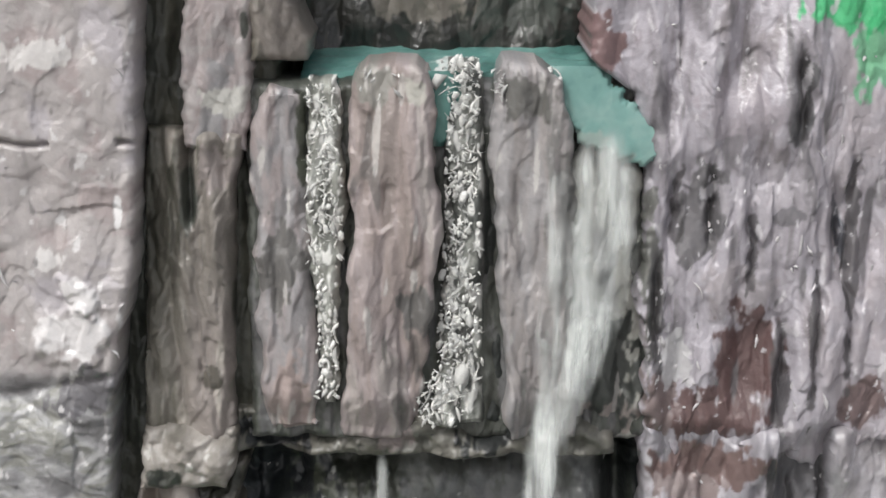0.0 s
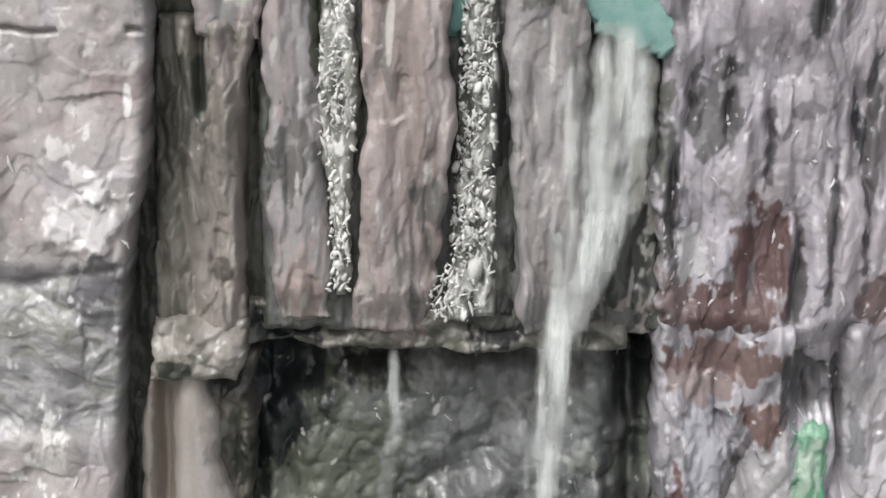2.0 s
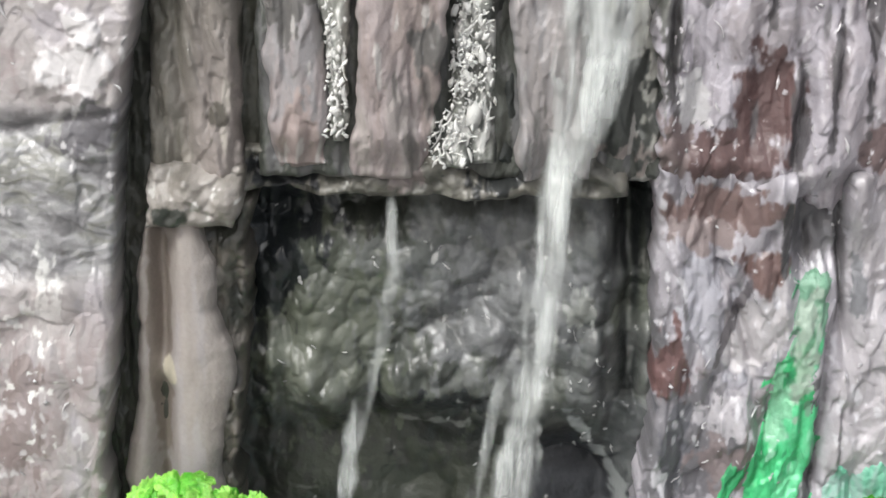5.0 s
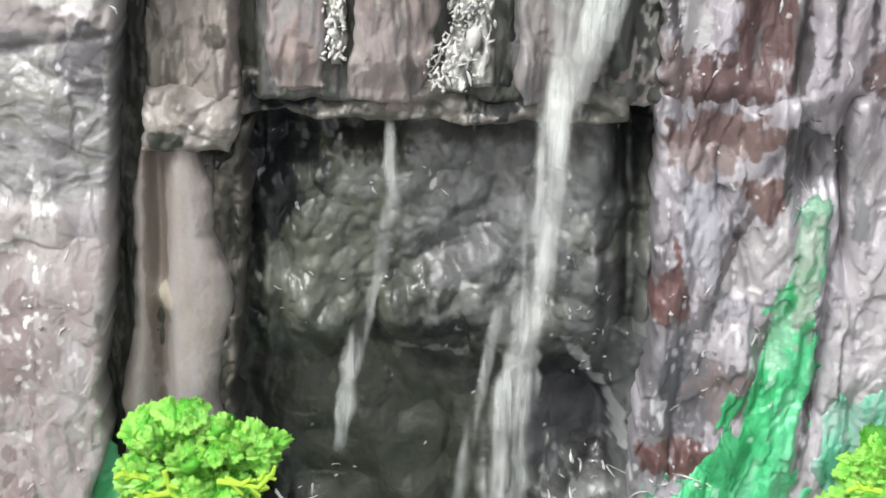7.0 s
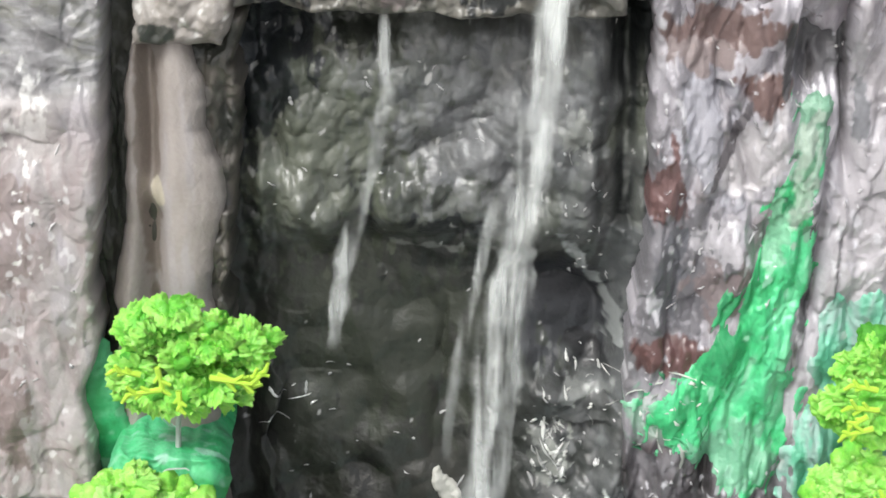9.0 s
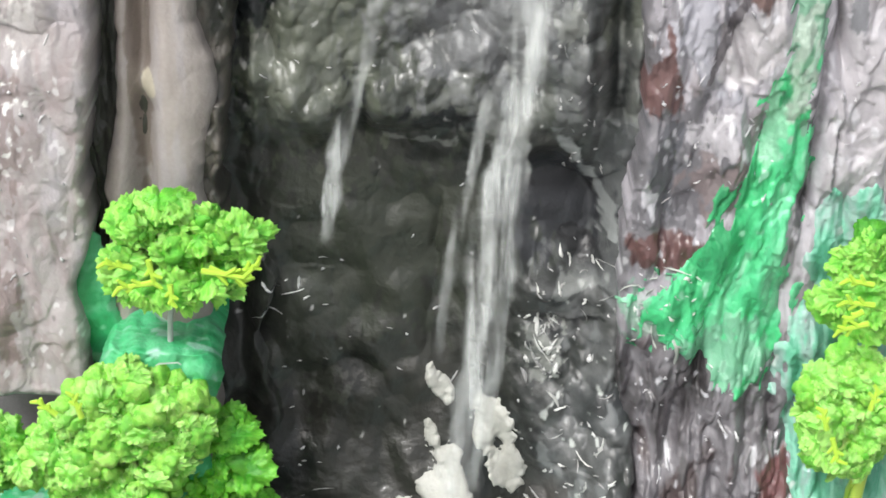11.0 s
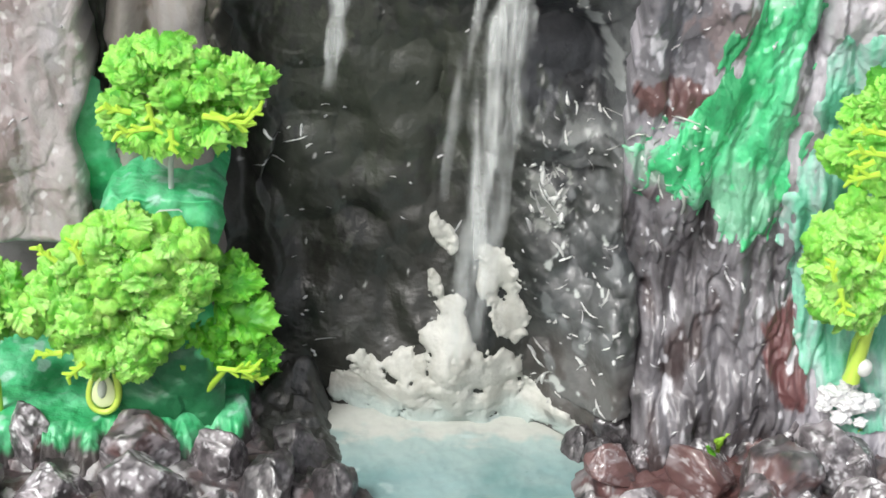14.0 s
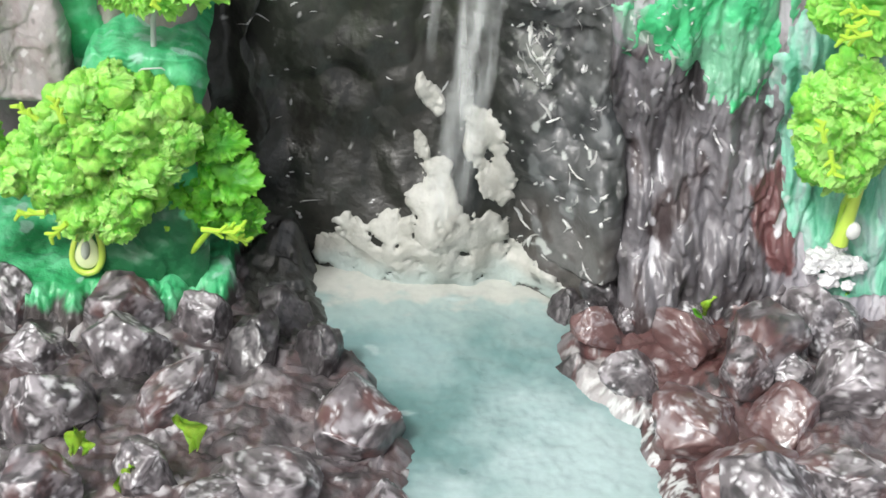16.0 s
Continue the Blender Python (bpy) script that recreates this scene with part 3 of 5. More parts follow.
def alcove_front(x, z):
    edge = z + 0.014 * fbm(x, z, 14, 5, 80, 2) - 0.012 * blob_soft(x, z, -.02, .385, .03, .02)
    y = 0.028 + 0.014 * smooth(0.405, 0.368, edge) 
    up = smooth(.36, .40, edge)
    y = y + (0.45 + 0.35 * up) * bumps(x, z, 81, 0.005, (34, 10), 0.010, (22, 17), 0.0007, 0.0, facet=0)
    y = y - up * (0.020 * chips(x, z, 28, 26, 81, 0.5, 0.4) + 0.010 * chips(x, z, 66, 54, 91, 0.55, 0.35)) - (1 - up) * (0.4 + 0.6 * smooth(.12, .24, z)) * (0.019 * chips(x, z, 19, 17, 92, 0.4, 0.5) + 0.0028 * chips(x, z, 46, 42, 93, 0.5, 0.4)) - (0.0010 + 0.0022 * up) * chips(x, z, 140, 115, 94)
    y = y - 0.024 * smooth(0.26, 0.10, z) - 0.016 * np.exp(-((x - .01) / .05) ** 2) * smooth(.20, .11, z)
    y = y + 0.012 * np.exp(-(((x + .126 + 0.006 * fbm(z, 0 * z, 22, 1, 76, 3)) / .011) ** 2)) + 0.022 * blob_soft(x, z, -.100, .522, .024, .022)
    y = y + 0.014 * blob_soft(x, z, -.050, .402, .010, .020) + 0.008 * blob_soft(x, z, .0, .396, .018, .012) + 0.010 * blob_soft(x, z, -.105, .40, .006, .03)
    y = y - 0.010 * np.exp(-((x - .082) / .018) ** 2) * smooth(.39, .43, z)
    hollow = np.clip(1.15 - np.sqrt(((x - .072) / .036) ** 2 + ((z - .330) / .040) ** 2) + 0.25 * fbm(x, z, 28, 28, 138, 2), 0, 1)
    y = y + 0.016 * smooth(0, 0.6, hollow) - 0.012 * smooth(.096, .116, x) * (z < .40)
    y = y + smooth(.34, .28, z) * 0.011 * fbm(x, z, 20, 18, 137, 2)
    r = rubble_zone(x, z)
    y = y + r * (-0.016 - 0.03 * smooth(.26, .10, z) * smooth(.055, .115, x) - (0.011 * chips(x, z, 34, 30, 141) + 0.007 * chips(x, z, 84, 76, 142) + 0.002 * chips(x, z, 170, 150, 143)) * (0.65 + 0.35 * smooth(.12, .20, z)))
    folds = 0.016 * np.exp(-((x - slot_x(z)) / .009) ** 2) + 0.005 * noise3(x * 130, z * 14, 3.1)  * smooth(.085, .10, x) + 0.014 * smooth(.480, .50, z) * smooth(.090, .10, x)
    return y + folds * smooth(.37, .41, z) + 0.018 * blob_soft(x, z, .020, .532, .045, .010) + 0.016 * blob_soft(x, z, -.050, .530, .018, .010)


def blob_soft(x, z, cx, cz, rx, rz):
    return np.exp(-((x - cx) / rx) ** 2 - ((z - cz) / rz) ** 2)


def alcove_paint(x, z):
    p = tone(x, z, ((.055, .058, .052), (.115, .118, .105), (.18, .182, .17), (.25, .246, .248), (.17, .167, .172), (.10, .105, .085)), 24, 15, 82, 0.4, 0.12)
    p = mix(p, (.045, .050, .040), 0.7 * smooth(.0, .7, fbm(x, z, 30, 22, 81, 4, 0.65)))
    p = mix(p, (.26, .255, .26), 0.6 * smooth(.1, .7, fbm(x, z, 44, 24, 80, 4, 0.65)))
    p = daub(p, x, z, .015, .455, .040, .028, (.21, .203, .212), 79, ragged=1.2, amount=0.6)
    p = daub(p, x, z, -.088, .440, .030, .032, (.15, .152, .128), 69, ragged=1.2, amount=0.65)
    p = daub(p, x, z, .0, .500, .050, .014, (.16, .16, .16), 68, 6, ragged=1.0, amount=0.6)
    # dark daubs on the modelled hollows and under the ledge paint in their shade
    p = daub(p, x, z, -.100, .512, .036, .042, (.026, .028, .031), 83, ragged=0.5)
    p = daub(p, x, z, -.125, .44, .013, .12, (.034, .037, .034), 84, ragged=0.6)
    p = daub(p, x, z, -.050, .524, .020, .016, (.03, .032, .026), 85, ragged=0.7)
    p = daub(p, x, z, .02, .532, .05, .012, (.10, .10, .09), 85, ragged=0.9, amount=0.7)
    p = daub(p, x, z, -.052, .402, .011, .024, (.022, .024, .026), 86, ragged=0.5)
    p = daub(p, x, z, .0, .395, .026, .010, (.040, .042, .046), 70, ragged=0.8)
    p = daub(p, x, z, .082, .46, .018, .08, (.15, .15, .155), 78, ragged=0.9, amount=0.7)
    p = daub(p, x, z, .078, .464, .010, .016, (.34, .335, .32), 66, ragged=1.1, amount=0.8)
    # lower wall: dark wet paint, taken near black to include the recess's shade
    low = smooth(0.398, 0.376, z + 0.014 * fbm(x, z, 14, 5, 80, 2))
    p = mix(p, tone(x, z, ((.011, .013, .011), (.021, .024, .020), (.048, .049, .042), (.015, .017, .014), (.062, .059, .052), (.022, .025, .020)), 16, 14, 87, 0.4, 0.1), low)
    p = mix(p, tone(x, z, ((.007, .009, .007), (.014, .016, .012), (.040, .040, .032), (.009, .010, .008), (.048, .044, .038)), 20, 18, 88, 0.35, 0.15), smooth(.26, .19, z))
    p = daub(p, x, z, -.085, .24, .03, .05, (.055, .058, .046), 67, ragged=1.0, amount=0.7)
    p = mix(p, tone(x, z, ((.06, .06, .062), (.10, .10, .107), (.15, .15, .157)), 34, 18, 77), smooth(.085, .105, x) * (z < .40) * 0.9)
    # side hollow: slate paint, with a black daub for its deepest shade
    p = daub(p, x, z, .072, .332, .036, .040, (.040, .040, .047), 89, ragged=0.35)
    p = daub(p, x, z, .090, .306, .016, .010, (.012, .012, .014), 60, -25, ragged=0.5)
    # slot and folds blackened in colour where they lie in shade
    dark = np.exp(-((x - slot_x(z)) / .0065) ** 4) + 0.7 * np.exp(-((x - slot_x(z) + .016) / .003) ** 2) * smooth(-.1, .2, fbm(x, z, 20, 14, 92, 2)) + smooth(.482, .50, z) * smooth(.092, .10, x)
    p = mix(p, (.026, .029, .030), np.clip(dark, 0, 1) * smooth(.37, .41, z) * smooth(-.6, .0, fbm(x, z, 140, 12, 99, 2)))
    r = rubble_zone(x, z)
    q = tone(x, z, ((.022, .024, .026), (.06, .062, .065), (.11, .11, .115), (.17, .166, .172), (.04, .042, .040)), 34, 30, 142, 0.3, 0.25)
    q = mix(q, tone(x, z, ((.05, .04, .037), (.10, .085, .08), (.16, .15, .15)), 40, 40, 145), smooth(.17, .13, z))
    q = daub(q, x, z, .068, .240, .012, .016, (.42, .42, .40), 144, ragged=1.3, fz=130, fx=150, amount=0.9)
    q = daub(q, x, z, .090, .288, .016, .006, (.42, .42, .42), 146, 20, ragged=0.8, amount=0.8)
    p = mix(p, strokes(strokes(q * 0.9, x, z, (.24, .24, .25), 149, 70, 56, 0.30, 0.7), x, z, (.62, .62, .61), 143, 120, 90, 0.44, 0.9), r)
    lip = np.abs(x + 0.006 * fbm(z, 0 * z, 50, 1, 65, 3) - np.interp(z, [.318, .337, .359, .392], [.110, .108, .094, .070])) / 0.006 + 1.5 * fbm(x, z, 90, 80, 147, 3)
    p = mix(p, (.44, .44, .45), 0.75 * smooth(1.0, .5, lip) * (z > .316) * (z < .395))
    lip = np.abs(z - .379 - 0.004 * fbm(x, 0 * x, 40, 1, 71, 3)) / 0.0028 + 1.2 * fbm(x, z, 80, 80, 72, 3)
    p = mix(p, (.30, .30, .29), 0.45 * smooth(1.0, .5, lip) * (x > -.035) * (x < .012))
    p = daub(p, x, z, -.080, .440, .042, .070, (.115, .122, .088), 300, ragged=1.0, amount=0.55)
    p = daub(p, x, z, .030, .468, .045, .050, (.235, .228, .248), 301, ragged=1.1, amount=0.45)
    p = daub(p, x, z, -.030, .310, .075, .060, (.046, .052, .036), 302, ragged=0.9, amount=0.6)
    # black void beside the pillar, shade laid on as colour
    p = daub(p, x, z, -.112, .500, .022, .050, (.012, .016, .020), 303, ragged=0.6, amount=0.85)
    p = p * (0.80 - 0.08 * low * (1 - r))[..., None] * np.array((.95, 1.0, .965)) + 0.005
    # last pale flecks put the wet rock's glints into the colour
    return strokes(p, x, z, (.50, .50, .48), 90, 120, 80, 0.52 + 0.10 * low, 0.8)


relief("alcove", cliff, "wet hollow of lumpy grey rock behind the falls, shade painted in", 0.06, 0.56, lambda z: 0 * z - 0.15, lambda z: 0 * z + 0.128, alcove_front, alcove_paint, WET, back=0.095, seed=36)


# ---- wall on the other side ----
# upright furrows of the face: x, lower and upper end, half width, depth
FURROWS = [(.203, .735, .785, .0035, .013), (.153, .675, .722, .003, .010), (.134, .670, .718, .0028, .010), (.196, .560, .632, .0035, .013), (.124, .60, .67, .003, .010), (.178, .64, .70, .0025, .007), (.214, .58, .66, .0025, .007), (.236, .60, .72, .003, .008)]


def wall_upper(x, z):
    y = -0.018 + bumps(x, z, 101, 0.0070, (30, 6), 0.004, (22, 14), 0.0007, 0.0, (45, 10), 0.0030, (50, 17))
    for gx, g0, g1, w, d in FURROWS:
        y = y + d * np.exp(-((x - gx - 0.008 * noise3(z * 30, 0 * z, gx * 100) - 0.003 * noise3(z * 90, 0 * z, gx * 100)) / w) ** 2) * smooth(g0 - .012, g0 + .022, z) * smooth(g1 + .012, g1 - .022, z)
    y = y - 0.005 * blob_soft(x, z, .168, .748, .022, .016)
    y = y + 0.010 * np.exp(-((x - .226 + 0.006 * noise3(z * 40, 0 * z, 5)) / 0.003) ** 2) * smooth(.64, .66, z) * smooth(.72, .70, z)
    y = y + 0.012 * smooth(.568, .546, z + 0.010 * fbm(x, 0 * x, 34, 1, 95, 3)) * smooth(-.3, .2, fbm(x, 0 * x, 26, 1, 94, 2))
    return y - 0.008 * np.exp(-(((x - .125) / .014) ** 2 + ((z - .728) / .014) ** 2))


def wall_upper_paint(x, z):
    p = tone(x, z, ((.15, .142, .147), (.27, .25, .26), (.37, .345, .365), (.47, .445, .47), (.32, .29, .30), (.21, .19, .192)), 46, 10, 103)
    p = mix(p, tone(x, z, ((.42, .385, .40), (.37, .335, .34), LILAC), 30, 30, 104), smooth(.205, .235, x) * 0.8)
    p = daub(p, x, z, .148, .690, .014, .030, (.13, .125, .125), 105, -12, ragged=0.5, amount=0.9)
    p = daub(p, x, z, .168, .750, .022, .016, (.345, .31, .325), 102, ragged=0.6, amount=0.7)
    p = daub(p, x, z, .180, .700, .022, .020, (.40, .375, .39), 101, ragged=0.7, amount=0.8)
    p = daub(p, x, z, .203, .755, .006, .026, (.10, .10, .10), 100, -8, ragged=0.5, amount=0.9)
    p = daub(p, x, z, .200, .690, .012, .005, (.12, .115, .12), 99, 20, ragged=0.6, amount=0.8)
    p = daub(p, x, z, .170, .640, .020, .020, (.33, .30, .30), 98, ragged=0.8, amount=0.7)
    p = daub(p, x, z, .120, .66, .006, .05, (.10, .105, .085), 106, ragged=0.8, amount=0.8)
    # dark daub in the upright cleft, shade put into the paint
    p = daub(p, x, z, .228, .68, .0035, .022, (.10, .10, .11), 107, 12, ragged=0.5)
    p = daub(p, x, z, .178, .60, .018, .035, BROWN, 108, ragged=0.6)
    p = daub(p, x, z, .150, .568, .034, .016, BROWN, 109, -8, ragged=0.6)
    p = daub(p, x, z, .127, .578, .010, .022, MUD, 110, ragged=0.8)
    p = daub(p, x, z, .247, .578, .018, .014, (.16, .115, .11), 111, 25, ragged=0.5)
    p = daub(p, x, z, .090, .79, .012, .014, (.20, .13, .125), 112, ragged=0.9)
    p = daub(p, x, z, .134, .605, .012, .016, (.52, .51, .50), 113, ragged=0.9)
    p = daub(p, x, z, .235, .810, .034, .016, EMERALD, 114, ragged=0.7, amount=0.9)
    p = daub(p, x, z, .245, .785, .012, .022, EMERALD, 115, ragged=0.9, amount=0.6)
    p = strokes(p, x, z, (.12, .115, .115), 117, 80, 12, 0.46, 0.8)
    # each furrow is also darkened in colour, as shade would darken it
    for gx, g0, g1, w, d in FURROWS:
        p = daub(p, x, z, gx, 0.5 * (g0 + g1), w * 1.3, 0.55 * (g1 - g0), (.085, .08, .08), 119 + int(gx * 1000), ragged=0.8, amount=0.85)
    # finest white flecks are painted glints
    p = strokes(p, x, z, (.64, .62, .62), 118, 240, 130, 0.56, 0.9)
    return strokes(p, x, z, (.60, .58, .58), 116, 140, 50, 0.46, 0.8) * np.array((.99, .99, 1.03))


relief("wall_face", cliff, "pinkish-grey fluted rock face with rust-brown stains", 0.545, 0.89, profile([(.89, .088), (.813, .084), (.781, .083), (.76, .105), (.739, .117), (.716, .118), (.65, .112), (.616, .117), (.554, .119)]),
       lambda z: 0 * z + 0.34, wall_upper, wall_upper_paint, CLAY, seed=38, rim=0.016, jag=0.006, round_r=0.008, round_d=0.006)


def wall_lower(x, z):
    y = -0.008 + bumps(x, z, 121, 0.004, (44, 12), 0.004, (24, 16), 0.0008, 0.0, (45, 12), 0.0032, (70, 24))
    ribs = smooth(.275, .25, z) * smooth(.235, .215, x)
    y = y + ribs * (0.011 * fbm(x, z, 50, 9, 122, 3) + 0.009 * plates(x, z, 34, 16, 109, 3.0, 0.2)) + 0.008 * np.exp(-((x - .170 + 0.35 * (z - .47)) / .003) ** 2) * (z > .44) * (z < .505)
    y = y + 0.012 * np.exp(-(((x - .213) / .014) ** 4)) * smooth(.49, .51, z) + 0.008 * np.exp(-((x - .229 + 0.1 * (z - .5)) / .0025) ** 2) * smooth(.44, .47, z)
    y = y + 0.008 * np.exp(-((x - .222 - 0.02 * (z - .37)) / .003) ** 2) * smooth(.34, .36, z) * smooth(.47, .44, z)
    y = y - 0.005 * np.exp(-(((x - .138) / .024) ** 2 + ((z - .332) / .012) ** 2))
    y = y - 0.013 * smooth(.505, .548, z) * smooth(-.25, .35, fbm(x, 0 * x, 22, 1, 108, 3)) * (np.abs(x - .213) > .016)
    return y - 0.04 * smooth(.22, .10, z)


def wall_lower_paint(x, z):
    p = tone(x, z, ((.17, .163, .170), (.29, .273, .288), (.40, .38, .40), (.49, .465, .485), (.21, .185, .187)), 38, 12, 123)
    p = daub(p, x, z, .150, .473, .019, .040, (.24, .23, .245), 126, 8, ragged=0.9, fx=60, fz=40)
    p = daub(p, x, z, .150, .473, .015, .036, (.40, .392, .42), 126, 8, ragged=1.0, fx=60, fz=40)
    p = daub(p, x, z, .181, .462, .015, .036, (.50, .475, .475), 127, -22, ragged=0.5, fx=60, fz=40)
    # slanting cleft, its shade painted as a dark line
    p = daub(p, x, z, .167, .47, .003, .032, (.11, .10, .105), 120, -20, ragged=0.5)
    p = daub(p, x, z, .158, .537, .038, .014, (.17, .115, .105), 124, ragged=0.6)
    p = daub(p, x, z, .150, .522, .022, .010, (.27, .22, .21), 119, ragged=0.8)
    p = daub(p, x, z, .182, .502, .014, .014, (.15, .095, .085), 128, ragged=0.6)
    p = daub(p, x, z, .212, .525, .017, .024, (.17, .165, .17), 125, ragged=0.35)
    # both edges of the grey block get painted shade
    p = daub(p, x, z, .194, .520, .003, .024, (.05, .048, .05), 117, ragged=0.4)
    p = daub(p, x, z, .230, .495, .003, .034, (.055, .052, .055), 118, 6, ragged=0.4)
    p = daub(p, x, z, .132, .435, .012, .030, (.15, .085, .08), 129, 10, ragged=0.7)
    p = daub(p, x, z, .145, .385, .030, .045, (.17, .163, .172), 130, ragged=0.6)
    p = daub(p, x, z, .135, .390, .010, .030, (.13, .13, .142), 115, ragged=0.8)
    p = daub(p, x, z, .160, .405, .016, .014, (.46, .44, .45), 114, 20, ragged=1.1, amount=0.85)
    p = daub(p, x, z, .165, .375, .016, .018, (.21, .165, .16), 113, ragged=0.9, amount=0.8)
    p = daub(p, x, z, .137, .329, .027, .012, (.12, .062, .057), 131, ragged=0.5)
    p = daub(p, x, z, .136, .284, .024, .016, (.24, .42, .30), 110, ragged=1.2, amount=0.85)
    p = mix(p, tone(x, z, ((.028, .025, .025), (.068, .061, .063), (.125, .116, .121), (.23, .218, .226), (.065, .048, .047)), 42, 16, 132), smooth(.29, .26, z) * smooth(.24, .21, x))
    p = daub(p, x, z, .222, .160, .014, .034, (.14, .06, .058), 133, 12, ragged=0.4)
    p = mix(p, tone(x, z, ((.43, .405, .415), (.50, .475, .485), (.37, .345, .35)), 30, 16, 134), smooth(.226, .236, x) * smooth(.30, .33, z))
    # cleft beside the green paint, shaded by a dark daub
    p = daub(p, x, z, .218, .385, .004, .05, (.06, .06, .062), 112, ragged=0.6, amount=0.9)
    p = daub(p, x, z, .240, .49, .006, .018, (.22, .22, .23), 111, ragged=0.7)
    p = strokes(p, x, z, (.09, .085, .085), 136, 100, 22, 0.52, 0.8)
    # small white flecks paint in the glints of this face
    p = strokes(p, x, z, (.66, .65, .66), 137, 210, 120, 0.56, 0.9)
    return strokes(p, x, z, (.62, .61, .62), 135, 130, 55, 0.49, 0.8) * np.array((.99, .995, 1.025))


relief("wall_face", cliff, "grey and lilac flaking rock face with brown patches", 0.06, 0.562, profile([(.562, .120), (.504, .120), (.483, .119), (.411, .121), (.338, .113), (.243, .114), (.186, .122), (.06, .13)]),
       lambda z: 0 * z + 0.34, wall_lower, wall_lower_paint, GLOSS, seed=39, jag=0.003, round_r=0.008, round_d=0.005)


# ---- moss-green paint laid thickly on the rock ----
MOSS_L = profile([(.52, .200), (.47, .201), (.443, .199), (.40, .187), (.389, .182), (.366, .166), (.345, .168), (.328, .158), (.313, .144), (.292, .118), (.275, .132), (.258, .160), (.235, .186)])
MOSS_R = profile([(.52, .226), (.47, .224), (.43, .219), (.39, .217), (.345, .217), (.30, .219), (.27, .221), (.255, .214), (.235, .198)])


def moss_mask(x, z):
    d = np.minimum(np.minimum(x - MOSS_L(z), MOSS_R(z) - x) / 0.02, np.minimum(0.500 - z + 0.03 * noise3(x * 70, 0 * x, 3.3), z - 0.238) / 0.02)
    d = np.minimum(d, 0.8) + (0.75 - 0.30 * smooth(.37, .42, z)) * fbm(x - 0.35 * z, z, 70, 22, 150, 4, 0.65)
    return np.minimum(d, 0.9) - 0.7 * np.clip(blob(x, z, .176, .352, .006, .016, -20) + 0.3, 0, 1) - 0.8 * np.clip(blob(x, z, .214, .300, .006, .03), 0, 1)


def moss_paint(x, z):
    p = tone(x - 0.3 * z, z, ((.03, .30, .11), EMERALD, (.09, .55, .25), (.16, .56, .30)), 60, 18, 151)
    p = daub(p, x, z, .212, .480, .016, .050, (.17, .30, .22), 152, ragged=0.8, amount=0.9)
    p = daub(p, x, z, .210, .455, .007, .036, (.36, .44, .37), 146, ragged=0.9, amount=0.8)
    p = strokes(p, x - 0.3 * z, z, (.02, .20, .08), 149, 90, 20, 0.42, 0.7)
    p = strokes(p, x - 0.3 * z, z, (.30, .56, .40), 148, 70, 14, 0.40, 0.6)
    p = daub(p, x, z, .197, .405, .006, .03, (.24, .50, .33), 153, ragged=0.9, amount=0.8)
    p = daub(p, x, z, .185, .262, .026, .02, (.16, .36, .24), 157, ragged=0.9, amount=0.8)
    return strokes(p, x, z, (.34, .62, .46), 155, 130, 80, 0.42, 0.6)


patch("moss_patch", cliff, "thick emerald-green paint running down the rock", 0.10, 0.235, 0.225, 0.53, moss_mask, wall_lower,
      lambda x, z: 0.0010 + 0.0006 * fbm(x - 0.3 * z, z, 80, 26, 156, 3) + 0.0006 * plates(x - 0.3 * z, z, 60, 22, 5), moss_paint, MOSS)


def mint_mask(x, z):
    edge = profile([(.38, .245), (.355, .226), (.30, .224), (.26, .214), (.21, .219), (.16, .232), (.13, .25)])(z)
    return np.minimum((x - edge) / 0.02, (0.370 - z) / 0.02).clip(-1, 0.6) + 0.6 * fbm(x, z, 75, 40, 158, 3, 0.6)


patch("moss_patch", cliff, "mint-green paint on the rock behind the small trees", 0.20, 0.33, 0.12, 0.385, mint_mask, wall_lower, lambda x, z: 0.0018 + 0.0012 * fbm(x, z, 80, 26, 161, 3),
      lambda x, z: strokes(tone(x, z, ((.10, .40, .25), MINT, (.32, .46, .42), (.17, .53, .36)), 60, 20, 159), x, z, (.62, .68, .65), 160, 120, 80, 0.5, 0.8), MOSS)


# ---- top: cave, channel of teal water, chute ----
# no roof shades the cave: its gloom is in the near-black colour
relief("cave_wall", cliff, "rock at the back of the upper cave, its gloom painted near black", 0.74, 0.89, lambda z: 0 * z - 0.105, lambda z: 0 * z + 0.10, lambda x, z: 0.078 + bumps(x, z, 171, 0, lump=0.005),
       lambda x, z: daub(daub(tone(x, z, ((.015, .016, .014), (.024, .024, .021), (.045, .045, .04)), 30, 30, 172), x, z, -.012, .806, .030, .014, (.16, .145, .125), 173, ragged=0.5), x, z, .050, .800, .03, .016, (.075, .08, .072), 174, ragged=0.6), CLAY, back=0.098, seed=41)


def sheet(name, parent, label, nu, nv, place, paint, mat, density=None):
    u, v = np.meshgrid(np.linspace(0, 1, nu), np.linspace(0, 1, nv))
    x, y, z = place(u, v)
    me = mesh_of(name, np.stack([x, y, z], -1).reshape(-1, 3), quads(nu, nv), mat, paint(x, y, z), density)
    return under(new(name, me), parent, label)


POOL_PAINT = material("teal_resin", 0.34, 0.35, 0.10, 200, 0.2)
upper_water = thing("upper_water", "teal resin water lying in the upper channel", "water", at=(0, 0, 0))
